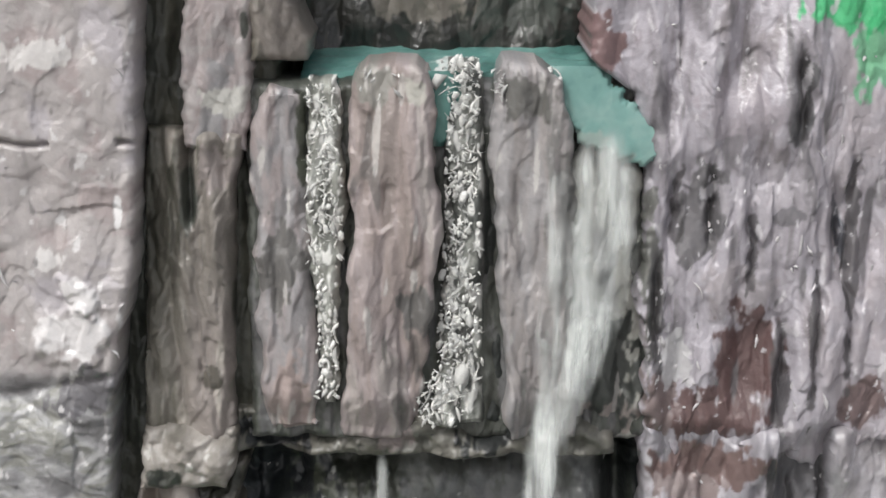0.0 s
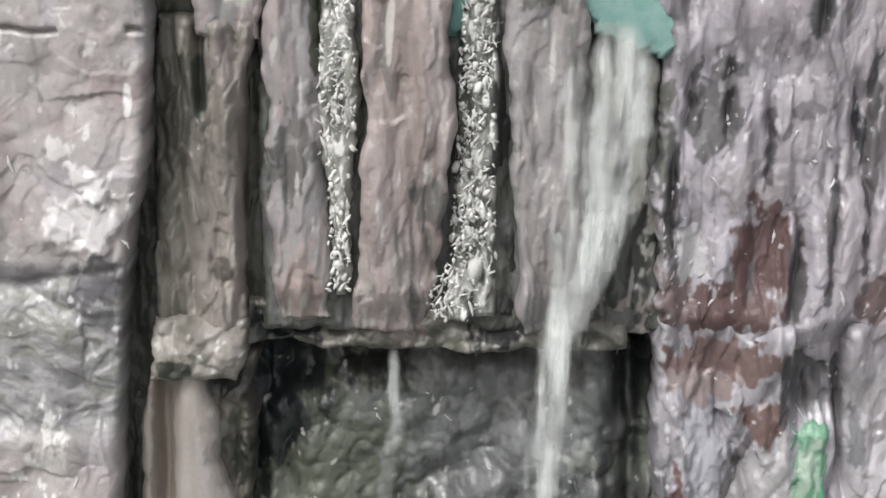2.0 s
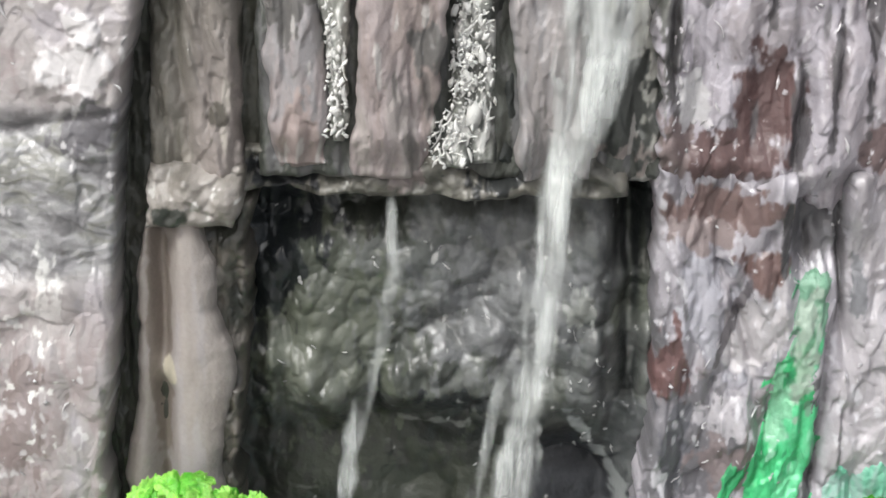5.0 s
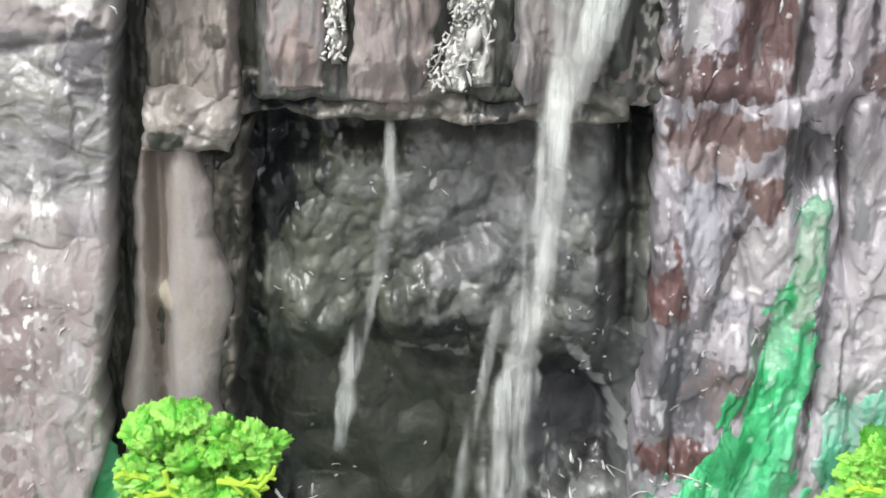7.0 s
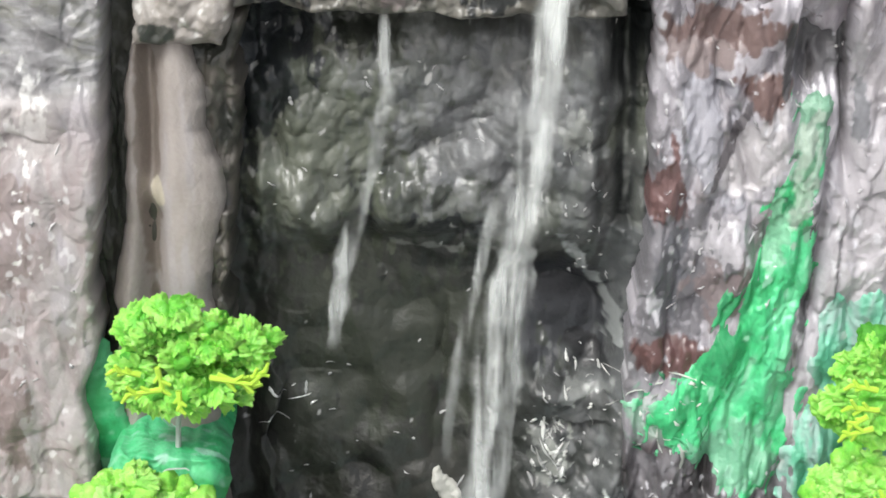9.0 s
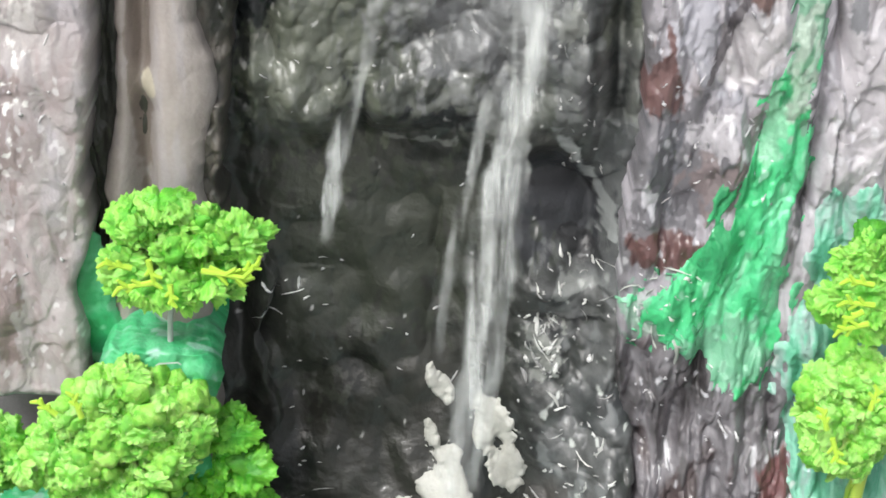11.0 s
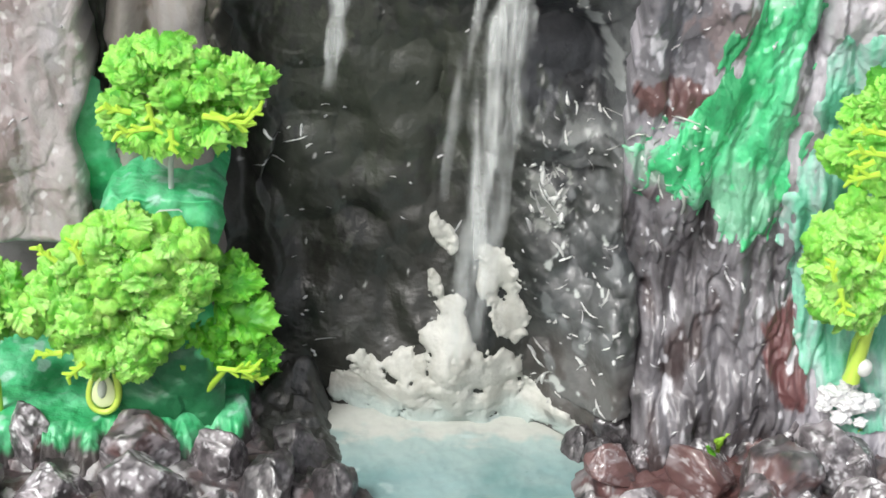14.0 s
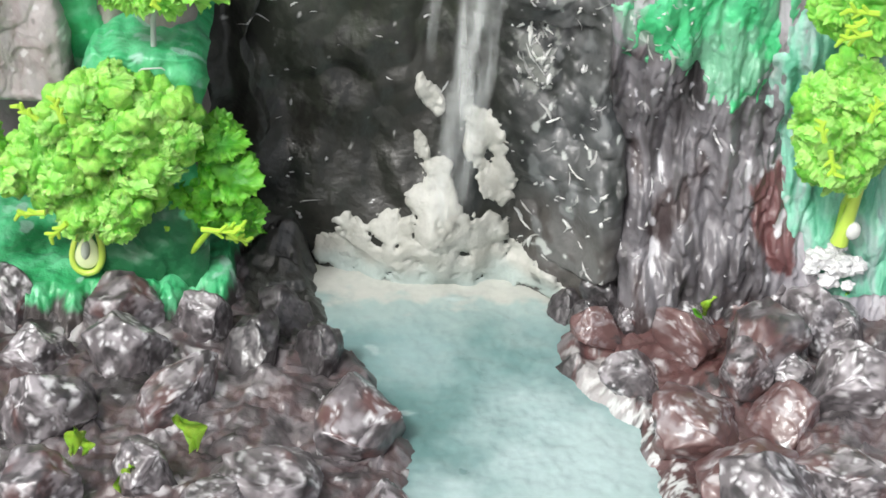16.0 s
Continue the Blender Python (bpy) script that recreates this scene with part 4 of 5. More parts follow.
sheet("channel", upper_water, "", 150, 50, lambda u, v: (-0.083 + 0.183 * u, 0.002 + 0.081 * v, 0.7625 + 0.015 * v + 0.0012 * fbm(u, v, 14, 8, 181)),
      lambda x, y, z: daub(tone(x, y, ((.06, .15, .135), (.085, .21, .19), (.12, .26, .235)), 40, 30, 182), x, y, .005, .02, .012, .03, (.60, .64, .62), 183, ragged=1.0), POOL_PAINT)
patch("spill", upper_water, "", -0.02, 0.02, 0.728, 0.772, lambda x, z: blob(x, z, -.002, .758, .011, .024).clip(-1, .5) + 0.4 * fbm(x, z, 80, 50, 188, 3), lambda x, z: -0.010 + 0 * x, lambda x, z: 0.001 + 0.0008 * fbm(x, z, 60, 60, 189, 2),
      lambda x, z: tone(x, z, ((.08, .20, .18), (.11, .25, .225), (.28, .36, .33)), 90, 30, 184), POOL_PAINT)
patch("chute", upper_water, "teal chute feeding the stream", 0.055, 0.135, 0.712, 0.775,
      lambda x, z: np.maximum(np.maximum(blob(x, z, .082, .757, .026, .016, -38), blob(x, z, .100, .738, .024, .014, -20)), blob(x, z, .114, .738, .014, .009, 15)).clip(-1, .5) + 0.42 * fbm(x - z, z, 60, 45, 187, 4, 0.6),
      lambda x, z: -0.021 + 0.12 * (z - .722), lambda x, z: 0.0006 + 0.0003 * fbm(x, z, 60, 60, 185, 2),
      lambda x, z: daub(strokes(tone(x, z, ((.11, .23, .215), (.15, .29, .265), (.20, .33, .305)), 30, 30, 186), x - z, z, (.34, .42, .39), 180, 90, 40, .45, .6), x, z, .086, .728, .020, .008, (.30, .34, .31), 179, -20, ragged=0.8, amount=0.6), POOL_PAINT)



# ---- crusted white trickles and scribbles ----
def lumps(name, parent, label, mat, centres, sizes, colour, seed, flat=0.22, stretch=(.8, 1.3)):
    """Many small daubed lumps of white crust in one mesh."""
    b = bmesh.new()
    bmesh.ops.create_icosphere(b, subdivisions=1, radius=1)
    base = np.array([v.co[:] for v in b.verts])
    tri = np.array([[v.index for v in f.verts] for f in b.faces])
    b.free()
    vs, fs, ps = [], [], []
    for k, (c, s) in enumerate(zip(centres, sizes)):
        rnd = np.random.RandomState(seed * 1000 + k)
        r = 1 + rnd.uniform(-.45, .45, len(base))
        a = rnd.uniform(-0.7, 0.7)
        pts = base * r[:, None] * s * np.array([stretch[0] * rnd.uniform(.6, 1.2), flat, stretch[1] * rnd.uniform(.7, 1.5)])
        pts = np.stack([pts[:, 0] * math.cos(a) - pts[:, 2] * math.sin(a), pts[:, 1], pts[:, 0] * math.sin(a) + pts[:, 2] * math.cos(a)], 1)
        vs.append(pts + c)
        fs.append(tri + len(base) * k)
        ps.append(np.tile(np.asarray(colour) * rnd.uniform(.7, 1.08), (len(base), 1)))
    me = mesh_of(name, np.concatenate(vs), np.concatenate(fs), mat, np.concatenate(ps))
    return tagged(under(new(name, me), parent, label), kind="stuff")


def trickle(z0, z1, centre, half, y, count, seed, size=0.0016):
    rnd = np.random.RandomState(seed)
    z = rnd.uniform(z0, z1, count)
    x = centre(z) + half(z) * np.clip(rnd.normal(0, 0.55, count), -1, 1)
    return np.stack([x, y + rnd.uniform(-.002, .002, count), z], 1), size * rnd.gamma(1.5, 0.66, count)


def beads(label, boxes, base, colour, seed, grow=1.0, parent=None, name="varnish", mat=None):
    """Short curved pale beads on the surface base(x, z), for modelled glints and painted scribbles: rows of x0, x1, z0,
    z1, count, most turn from upright.
    """
    rs = np.random.RandomState(seed)
    vs, fs, ps = [], [], []
    a = np.linspace(0, 2 * math.pi, 6)[:-1]
    for x0, x1, z0, z1, count, most in boxes:
        for _ in range(count):
            n, size, r = 7, grow * (rs.gamma(1.6, .0010) + .0004), grow ** 0.5 * rs.uniform(.0005, .0013)
            turn, bend = radians(rs.uniform(-most, most)), rs.uniform(-.7, .7)
            t = np.linspace(-1, 1, n)
            u, v = size * (bend * 0.5 * t * t), size * t
            px = rs.uniform(x0, x1) + u * math.cos(turn) - v * math.sin(turn)
            pz = rs.uniform(z0, z1) + u * math.sin(turn) + v * math.cos(turn)
            py = base(px, pz) - 0.0004
            thick = r * np.sqrt(np.clip(1 - t * t, 0.03, 1)) * (1 + 0.4 * rs.normal(0, 1, n)).clip(.4, 1.8)
            ring = np.stack([px[:, None] + thick[:, None] * np.cos(a), py[:, None] - 0.6 * thick[:, None] * np.sin(a), pz[:, None] + 0 * a], -1)
            k = len(vs) * n * 5
            vs.append(ring.reshape(-1, 3))
            for i in range(n - 1):
                for j in range(5):
                    q = (j + 1) % 5
                    fs.append([k + i * 5 + j, k + i * 5 + q, k + (i + 1) * 5 + q, k + (i + 1) * 5 + j])
            ps.append(np.tile(np.asarray(colour) * rs.uniform(.45, 1.05), (n * 5, 1)))
    me = mesh_of(name, np.concatenate(vs), fs, mat or GLOSS, np.concatenate(ps))
    return tagged(under(new(name, me), parent or cliff, label), kind="stuff")


crust = thing("white_trickle", "crusted white trickle of painted water down the columns", "painted water", group="white trickles")
relief("bed", crust, "", 0.575, 0.766, profile([(.766, -.078), (.683, -.079), (.62, -.073), (.575, -.071)]), profile([(.766, -.059), (.683, -.056), (.62, -.061), (.575, -.063)]), lambda x, z: -0.012 + bumps(x, z, 190, 0.002),
       lambda x, z: strokes(tone(x, z, ((.13, .135, .12), (.25, .255, .23), (.42, .43, .40)), 110, 26, 191), x, z, WHITE, 192, 170, 70, 0.12), FOAM, back=0.02, seed=43, jag=0.004)
lumps("crust", crust, "", FOAM, *trickle(.583, .765, profile([(.583, -.067), (.683, -.068), (.765, -.068)]), profile([(.583, .004), (.64, .005), (.683, .010), (.765, .009)]), -0.0140, 420, 1, 0.0007), WHITE, 2)
beads("", [(-.077, -.060, .70, .766, 90, 80), (-.079, -.058, .66, .72, 70, 60), (-.074, -.062, .58, .67, 80, 50)], lambda x, z: -0.0135 + 0 * x, (.88, .88, .85), 409, 1.1, crust, "scribble", FOAM)
crust = thing("white_trickle", "broad crusted white trickle beside a gap painted black", "painted water", group="white trickles")
# the bed's black strip puts the shaded gap between columns into the colour
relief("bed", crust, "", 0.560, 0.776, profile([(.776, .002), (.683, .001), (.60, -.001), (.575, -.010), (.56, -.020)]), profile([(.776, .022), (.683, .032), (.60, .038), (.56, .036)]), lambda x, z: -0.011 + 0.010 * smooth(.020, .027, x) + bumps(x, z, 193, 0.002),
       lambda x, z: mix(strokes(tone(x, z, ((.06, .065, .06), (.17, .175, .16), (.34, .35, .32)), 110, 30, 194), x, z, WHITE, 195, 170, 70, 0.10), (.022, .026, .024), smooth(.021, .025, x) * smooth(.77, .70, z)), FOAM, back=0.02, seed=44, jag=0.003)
lumps("crust", crust, "", FOAM, *trickle(.566, .776, profile([(.566, -.004), (.60, .010), (.683, .011), (.776, .012)]), profile([(.566, .018), (.60, .013), (.683, .010), (.776, .009)]), -0.0130, 600, 2, 0.0008), WHITE, 3)
beads("", [(.003, .021, .70, .776, 110, 80), (.001, .021, .62, .71, 120, 60), (-.004, .021, .585, .63, 90, 60), (-.016, .014, .562, .59, 50, 80)], lambda x, z: -0.0128 + 0 * x, (.88, .88, .85), 410, 1.1, crust, "scribble", FOAM)
rnd = np.random.RandomState(7)
lumps("crown_scribble", crust, "", FOAM, np.stack([rnd.normal(.010, .006, 40), rnd.uniform(-.02, .02, 40), rnd.uniform(.764, .778, 40)], 1), 0.0016 * rnd.gamma(3, .33, 40), WHITE, 5)


# pale beads on the rock are glints of wet clay given shape and colour
beads("pale beads for wet glints in the alcove", [(.052, .112, .10, .31, 46, 80), (-.118, -.06, .11, .30, 20, 90), (-.06, .04, .20, .36, 10, 90), (-.11, .06, .40, .53, 20, 60), (.070, .104, .36, .53, 26, 40)], alcove_front, (.56, .56, .55), 401)
beads("white squiggles for wet glints on the dark rubble", [(.056, .080, .222, .262, 34, 70), (.060, .110, .275, .31, 12, 80), (.062, .116, .105, .22, 30, 80), (-.112, -.075, .255, .285, 6, 90)], alcove_front, (.66, .67, .64), 406, 2.0)
beads("pale beads for wet glints on the flaking face", [(.122, .21, .10, .26, 40, 60), (.122, .20, .36, .45, 26, 50), (.124, .30, .45, .54, 18, 50), (.222, .30, .34, .50, 14, 30), (.118, .155, .285, .325, 12, 80)], wall_lower, (.62, .61, .62), 402)
beads("white and pale scribbles at the edge of the green paint", [(.118, .158, .262, .318, 26, 80)], wall_lower, (.62, .66, .60), 407, 1.8)
beads("green scribbles at the edge of the green paint", [(.120, .165, .255, .318, 22, 70)], wall_lower, (.10, .46, .22), 408, 2.2)
beads("pale beads for wet glints on the fluted face", [(.118, .30, .55, .80, 56, 35), (.118, .15, .57, .63, 24, 40)], wall_upper, (.62, .60, .61), 403)
beads("white scribbles on the crown of the grey column", [(.028, .066, .758, .775, 60, 90), (-.05, -.012, .758, .774, 16, 60)], lambda x, z: -0.0225 + 0.010 * smooth(.768, .778, z), (.72, .72, .70), 405)
beads("pale beads for wet glints on the slab", [(-.27, -.178, .60, .80, 14, 90), (-.27, -.205, .30, .50, 20, 60)], buttress_front, (.64, .63, .63), 404)


# ---- falling water ----
def fall(name, parent, label, path, seed, spread=1.0):
    """A braided ribbon of water: a closed flattened tube along (height, x, half width, y, density)."""
    path = sorted(path)
    zs = [p[0] for p in path]
    z = np.linspace(zs[0], zs[-1], 260)
    cx, hw, cy, dn = [np.interp(z, zs, [p[k] for p in path]) for k in (1, 2, 3, 4)]
    a = np.linspace(0, 2 * math.pi, 49)[None, :]
    z2 = z[:, None] + 0 * a
    w = hw[:, None] * spread * (1 + 0.45 * fbm(z2, a * 0 + seed, 40, 1, seed, 3))
    x = cx[:, None] + 0.30 * hw[:, None] * fbm(z2, 0 * z2, 22, 1, seed + 1, 3) + w * np.cos(a)
    y = cy[:, None] + (0.25 * w + 0.0015) * np.sin(a) * (1 + 0.5 * noise3(x * 300, z2 * 20, seed))
    den = dn[:, None] * smooth(1.0, 0.35, np.abs(np.cos(a)) + 0.30 * fbm(x, z2, 160, 12, seed + 2, 2)) * smooth(0, .06, (z2 - zs[0]) / (zs[-1] - zs[0])) * smooth(1, .96, (z2 - zs[0]) / (zs[-1] - zs[0]))
    me = mesh_of(name, np.stack([x, y, z2], -1).reshape(-1, 3), quads(49, 260), FALLING, density=den)
    return under(new(name, me), parent, label)


stream = thing("falling_stream", "clear white-streaked stream of water falling into the pool", "waterfall")
MAIN = [(.745, .096, .010, -.026, .5), (.725, .090, .018, -.027, .8), (.70, .086, .022, -.028, .95), (.675, .083, .024, -.030, 1), (.64, .080, .021, -.032, 1), (.60, .071, .016, -.034, 1), (.566, .061, .012, -.036, 1), (.53, .057, .012, -.036, 1), (.47, .050, .012, -.034, 1),
        (.41, .044, .013, -.032, .85), (.37, .038, .016, -.031, .75), (.30, .032, .017, -.030, .65), (.25, .026, .017, -.030, .55), (.19, .019, .016, -.03, .4), (.14, .014, .012, -.03, .25)]
fall("ribbon", stream, "", MAIN, 201)
fall("ribbon", stream, "", [(z, x + 0.003, w * 0.5, y - 0.003, d * .8) for z, x, w, y, d in MAIN if z > .24], 205)
fall("ribbon", stream, "", [(z, x - 0.005, w * 0.55, y - 0.002, d * .8) for z, x, w, y, d in MAIN if z < .44], 217)
fall("ribbon", stream, "", [(.722, .102, .007, -.027, .5), (.66, .100, .010, -.03, .6), (.61, .088, .009, -.032, .6), (.56, .068, .006, -.034, .4)], 221)
fall("ribbon", stream, "", [(.72, .066, .006, -.028, .4), (.66, .064, .008, -.03, .6), (.60, .061, .007, -.032, .6), (.54, .053, .006, -.03, .3)], 209)
fall("ribbon", stream, "", [(.40, .046, .005, -.030, .4), (.33, .043, .007, -.03, .5), (.25, .036, .007, -.03, .35), (.18, .028, .005, -.03, .2)], 225)
fall("strand", stream, "faint thin trickle under the ledge", [(.548, -.036, .004, -.020, .6), (.50, -.035, .006, -.014, .5), (.45, -.042, .006, -.010, .4), (.41, -.054, .007, -.008, .5), (.36, -.063, .0075, -.006, .55), (.325, -.070, .006, -.004, .25)], 213)
fall("strand", stream, "", [(.44, .030, .004, -.028, .3), (.38, .018, .005, -.026, .45), (.33, .010, .006, -.024, .4), (.26, .002, .005, -.022, .2)], 229)


# ---- base: banks, pool, foam ----
POOL_L = profile([(.04, -.070), (.017, -.065), (-.052, -.050), (-.131, -.006), (-.173, .009), (-.213, .003), (-.46, -.03)])
POOL_R = profile([(.04, .085), (.011, .084), (-.033, .094), (-.088, .078), (-.147, .128), (-.198, .134), (-.46, .18)])


def bank_height(x, y):
    """Height of the stony bank over the pool's bed."""
    out = np.maximum(POOL_L(y) - x, x - POOL_R(y)) + 0.006 * fbm(x, y, 40, 40, 221, 3)
    z = 0.072 + 0.022 * smooth(-0.012, 0.022, out) + 0.008 * smooth(0.02, 0.12, out)
    z = z + (0.008 * fbm(x, y, 28, 28, 222, 3) + 0.004 * facets(x + 0.006 * noise3(x * 50, y * 50, 1), y, 50, 50, 223)[0] + 0.002 * facets(x, y, 130, 130, 224)[0]) * smooth(-0.01, 0.02, out)
    return z + 0.03 * smooth(-0.03 - 0.03 * (x > 0), 0.03, y) * smooth(0.0, 0.02, out) * smooth(-.12, -.09, x)


def bank_paint(x, y, z):
    p = tone(x, y, ((.035, .031, .031), (.11, .096, .10), (.085, .05, .048), (.21, .19, .197), (.06, .053, .055)), 30, 30, 224)
    p = daub(p, x, y, .155, -.085, .060, .050, (.105, .045, .042), 228, ragged=0.8, amount=0.85)
    p = daub(p, x, y, .185, -.190, .055, .045, (.095, .045, .043), 238, ragged=0.8, amount=0.8)
    p = daub(p, x, y, .115, -.115, .022, .035, (.40, .385, .38), 229, 25, ragged=0.9, amount=0.85)
    lace = smooth(.020, .004, np.abs(x - POOL_R(y) - .012)) * smooth(-.09, -.13, y) * smooth(.02, .16, fbm(x, y, 110, 100, 247, 3, 0.7))
    p = mix(p, (.62, .64, .63), 0.9 * lace)
    p = strokes(strokes(p, x, y, (.50, .485, .49), 225, 48, 48, 0.46, 0.85), x, y, (.62, .62, .62), 226, 120, 110, 0.64, 0.8)
    return daub(p, x, y, -.085, -.01, .036, .075, (.022, .024, .020), 227, 12, ragged=0.6, amount=0.93)


sheet("bank", cliff, "lumpy dark stony bank round the pool", 560, 380, lambda u, v: (-0.40 + 0.80 * u, -0.46 + 0.52 * v, bank_height(-0.40 + 0.80 * u, -0.46 + 0.52 * v)), bank_paint, GLOSS)

pool = thing("pool_water", "pale teal resin pool with milky streaks", "water")


def pool_paint(x, y, z):
    p = tone(x, y, ((.115, .220, .213), (.145, .255, .247), (.19, .298, .29), (.16, .272, .266)), 16, 22, 231)
    p = mix(p, (.30, .385, .365), smooth(-.075, -.020, y + 0.020 * fbm(x, y, 30, 40, 230, 3)) * 0.9)
    p = mix(p, (.42, .43, .39), smooth(-.030, -.012, y + 0.020 * fbm(x, y, 46, 60, 239, 4, 0.6)))
    for cx, cy, r0, w, k in ((.105, -.195, .078, .95, 232), (.020, -.225, .030, .7, 233), (.06, -.13, .03, .35, 236), (.0, -.08, .03, .3, 237)):
        d = np.sqrt((x - cx) ** 2 + (y - cy) ** 2) / r0 + 0.45 * fbm(x, y, 26, 32, k, 4, 0.6)
        p = mix(p, (.46, .57, .565), 0.75 * w * smooth(1.35, 0.35, d))
    return strokes(p, x, y, (.46, .56, .55), 234, 30, 60, 0.5, 0.5)


sheet("surface", pool, "", 220, 300, lambda u, v: (-0.12 + 0.32 * u, -0.455 + 0.49 * v, 0.085 + 0.0014 * fbm(u, v, 16, 22, 235, 4, 0.6)), pool_paint, POOL_PAINT)

foam = thing("foam_splash", "thick off-white modelled foam where the stream lands", "foam")


def foam_paint(x, z):
    p = tone(x, z, ((.34, .34, .30), (.41, .41, .37), (.47, .47, .43)), 60, 50, 241)
    return mix(p, (.36, .42, .395), smooth(.106, .088, z + 0.008 * fbm(x, z, 50, 50, 240, 2)))


def foam_shape(rows, seed):
    def mask(x, z):
        m = blob(x, z, *rows[0])
        for row in rows[1:]:
            m = np.maximum(m, blob(x, z, *row))
        m = m - 0.9 * np.clip(blob(x, z, .026, .158, .006, .020, 15) + .2, 0, 1) - 0.6 * np.clip(blob(x, z, -.034, .140, .012, .014) + .2, 0, 1)
        return m.clip(-1, 0.35) + 0.45 * fbm(x, z, 85, 80, 245, 4, 0.65)
    return mask


def foam_thick(x, z):
    return 0.003 + 0.0014 * fbm(x, z, 45, 45, 242, 3)


for part_name, rows, seed in (("skirt", [(.006, .098, .073, .022), (-.046, .108, .018, .022), (-.020, .124, .015, .013), (.068, .098, .018, .012), (.030, .12, .026, .022)], 245),
                              ("plume", [(.010, .142, .017, .032), (.0, .176, .005, .012, 20)], 261), ("flake", [(.042, .172, .014, .034, 18)], 262), ("flake", [(.005, .208, .007, .014, 30)], 263), ("flake", [(.083, .096, .012, .010)], 264)):
    patch(part_name, foam, "", -0.085, 0.10, 0.078, 0.23, foam_shape(rows, seed), alcove_front, foam_thick, foam_paint, FOAM)
rnd = np.random.RandomState(9)


# ---- stones of the bank ----
def unit_sphere(sub):
    b = bmesh.new()
    bmesh.ops.create_icosphere(b, subdivisions=sub, radius=1)
    base = np.array([v.co[:] for v in b.verts])
    tri = np.array([[v.index for v in f.verts] for f in b.faces])
    b.free()
    return base, tri


BALL, BALL_T = unit_sphere(5)


def stone_mesh(seed, red, pale, shade=1.0):
    """A chipped lump of clay: flat cuts on a rounded mass, painted grey, rust and lilac with a lace of white."""
    x, y, z = BALL.T
    r = 1 + 0.34 * noise3(x * 1.1 + seed, y * 1.1, z * 1.1) + 0.16 * noise3(x * 2.6, y * 2.6 + seed, z * 2.6)
    pts = BALL * r[:, None]
    rs = np.random.RandomState(seed + 77)
    for k in range(16):
        d = rs.normal(0, 1, 3)
        d /= np.linalg.norm(d)
        over = np.clip(pts @ d - rs.uniform(.50, .88), 0, 9)
        pts = pts - d * (over * 0.84)[:, None]
    pts = pts * (1 + 0.06 * noise3(x * 4 + seed, y * 4, z * 4) + 0.035 * noise3(x * 9, y * 9, z * 9 + seed) + 0.018 * noise3(x * 20, y * 20 + seed, z * 20))[:, None]
    f = lambda k, q: noise3(x * q + 7 * k + seed, y * q - 3 * k, z * q + seed)
    grain = 0.45 * f(1, 9) + 0.35 * f(2, 22)
    p = mix(np.tile((.045, .040, .042), (len(x), 1)), (.155, .138, .145), smooth(-.45, .45, f(3, 2.6) + grain))
    p = mix(p, (.125, .062, .058), 0.9 * smooth(-.05, .35, f(4, 1.3) + 0.5 * grain + red))
    zone = smooth(-.15, .20, f(5, 1.4) + 0.25 * z)
    p = mix(p, (.34, .315, .33), pale * zone * smooth(-.1, .35, f(6, 3.2) + grain))
    # white lace: daubs of paint together with small glints put into the colour
    p = mix(p, (.66, .65, .66), pale * zone * smooth(.30, .42, f(7, 4.5) + 0.7 * f(8, 10) + 0.25 * f(9, 22)))
    return mesh_of("stone", 0.022 * pts, BALL_T, STONE, p * shade)


STONES = [stone_mesh(k, .10 if k % 3 == 2 else -.40, 1.0 if k % 2 else 0.7) for k in range(1, 10)] + [stone_mesh(23, -.8, 0.3, 0.4), stone_mesh(31, .75, 0.45), stone_mesh(34, .55, 0.7)]
LABELS = ["glossy brown-grey clay stone on the bank", "lumpy grey clay stone daubed with white", "glossy reddish-brown clay stone by the pool", "black wet clay stone beside the foam"]


def stone(x, y, rx, ry, rz, which, turn, lift=0.0):
    ob = new("stone", STONES[which])
    z = float(bank_height(np.array([x]), np.array([y]))[0])
    ob.matrix_world = pose(x, y, z + lift + rz * 0.20, 0, 0, turn) @ Matrix.Diagonal((rx * 54, ry * 54, rz * 58, 1))
    return tagged(ob, LABELS[3] if which == 9 else LABELS[2] if which > 9 else LABELS[1 - which % 2], "stone", group="stones round the pool")


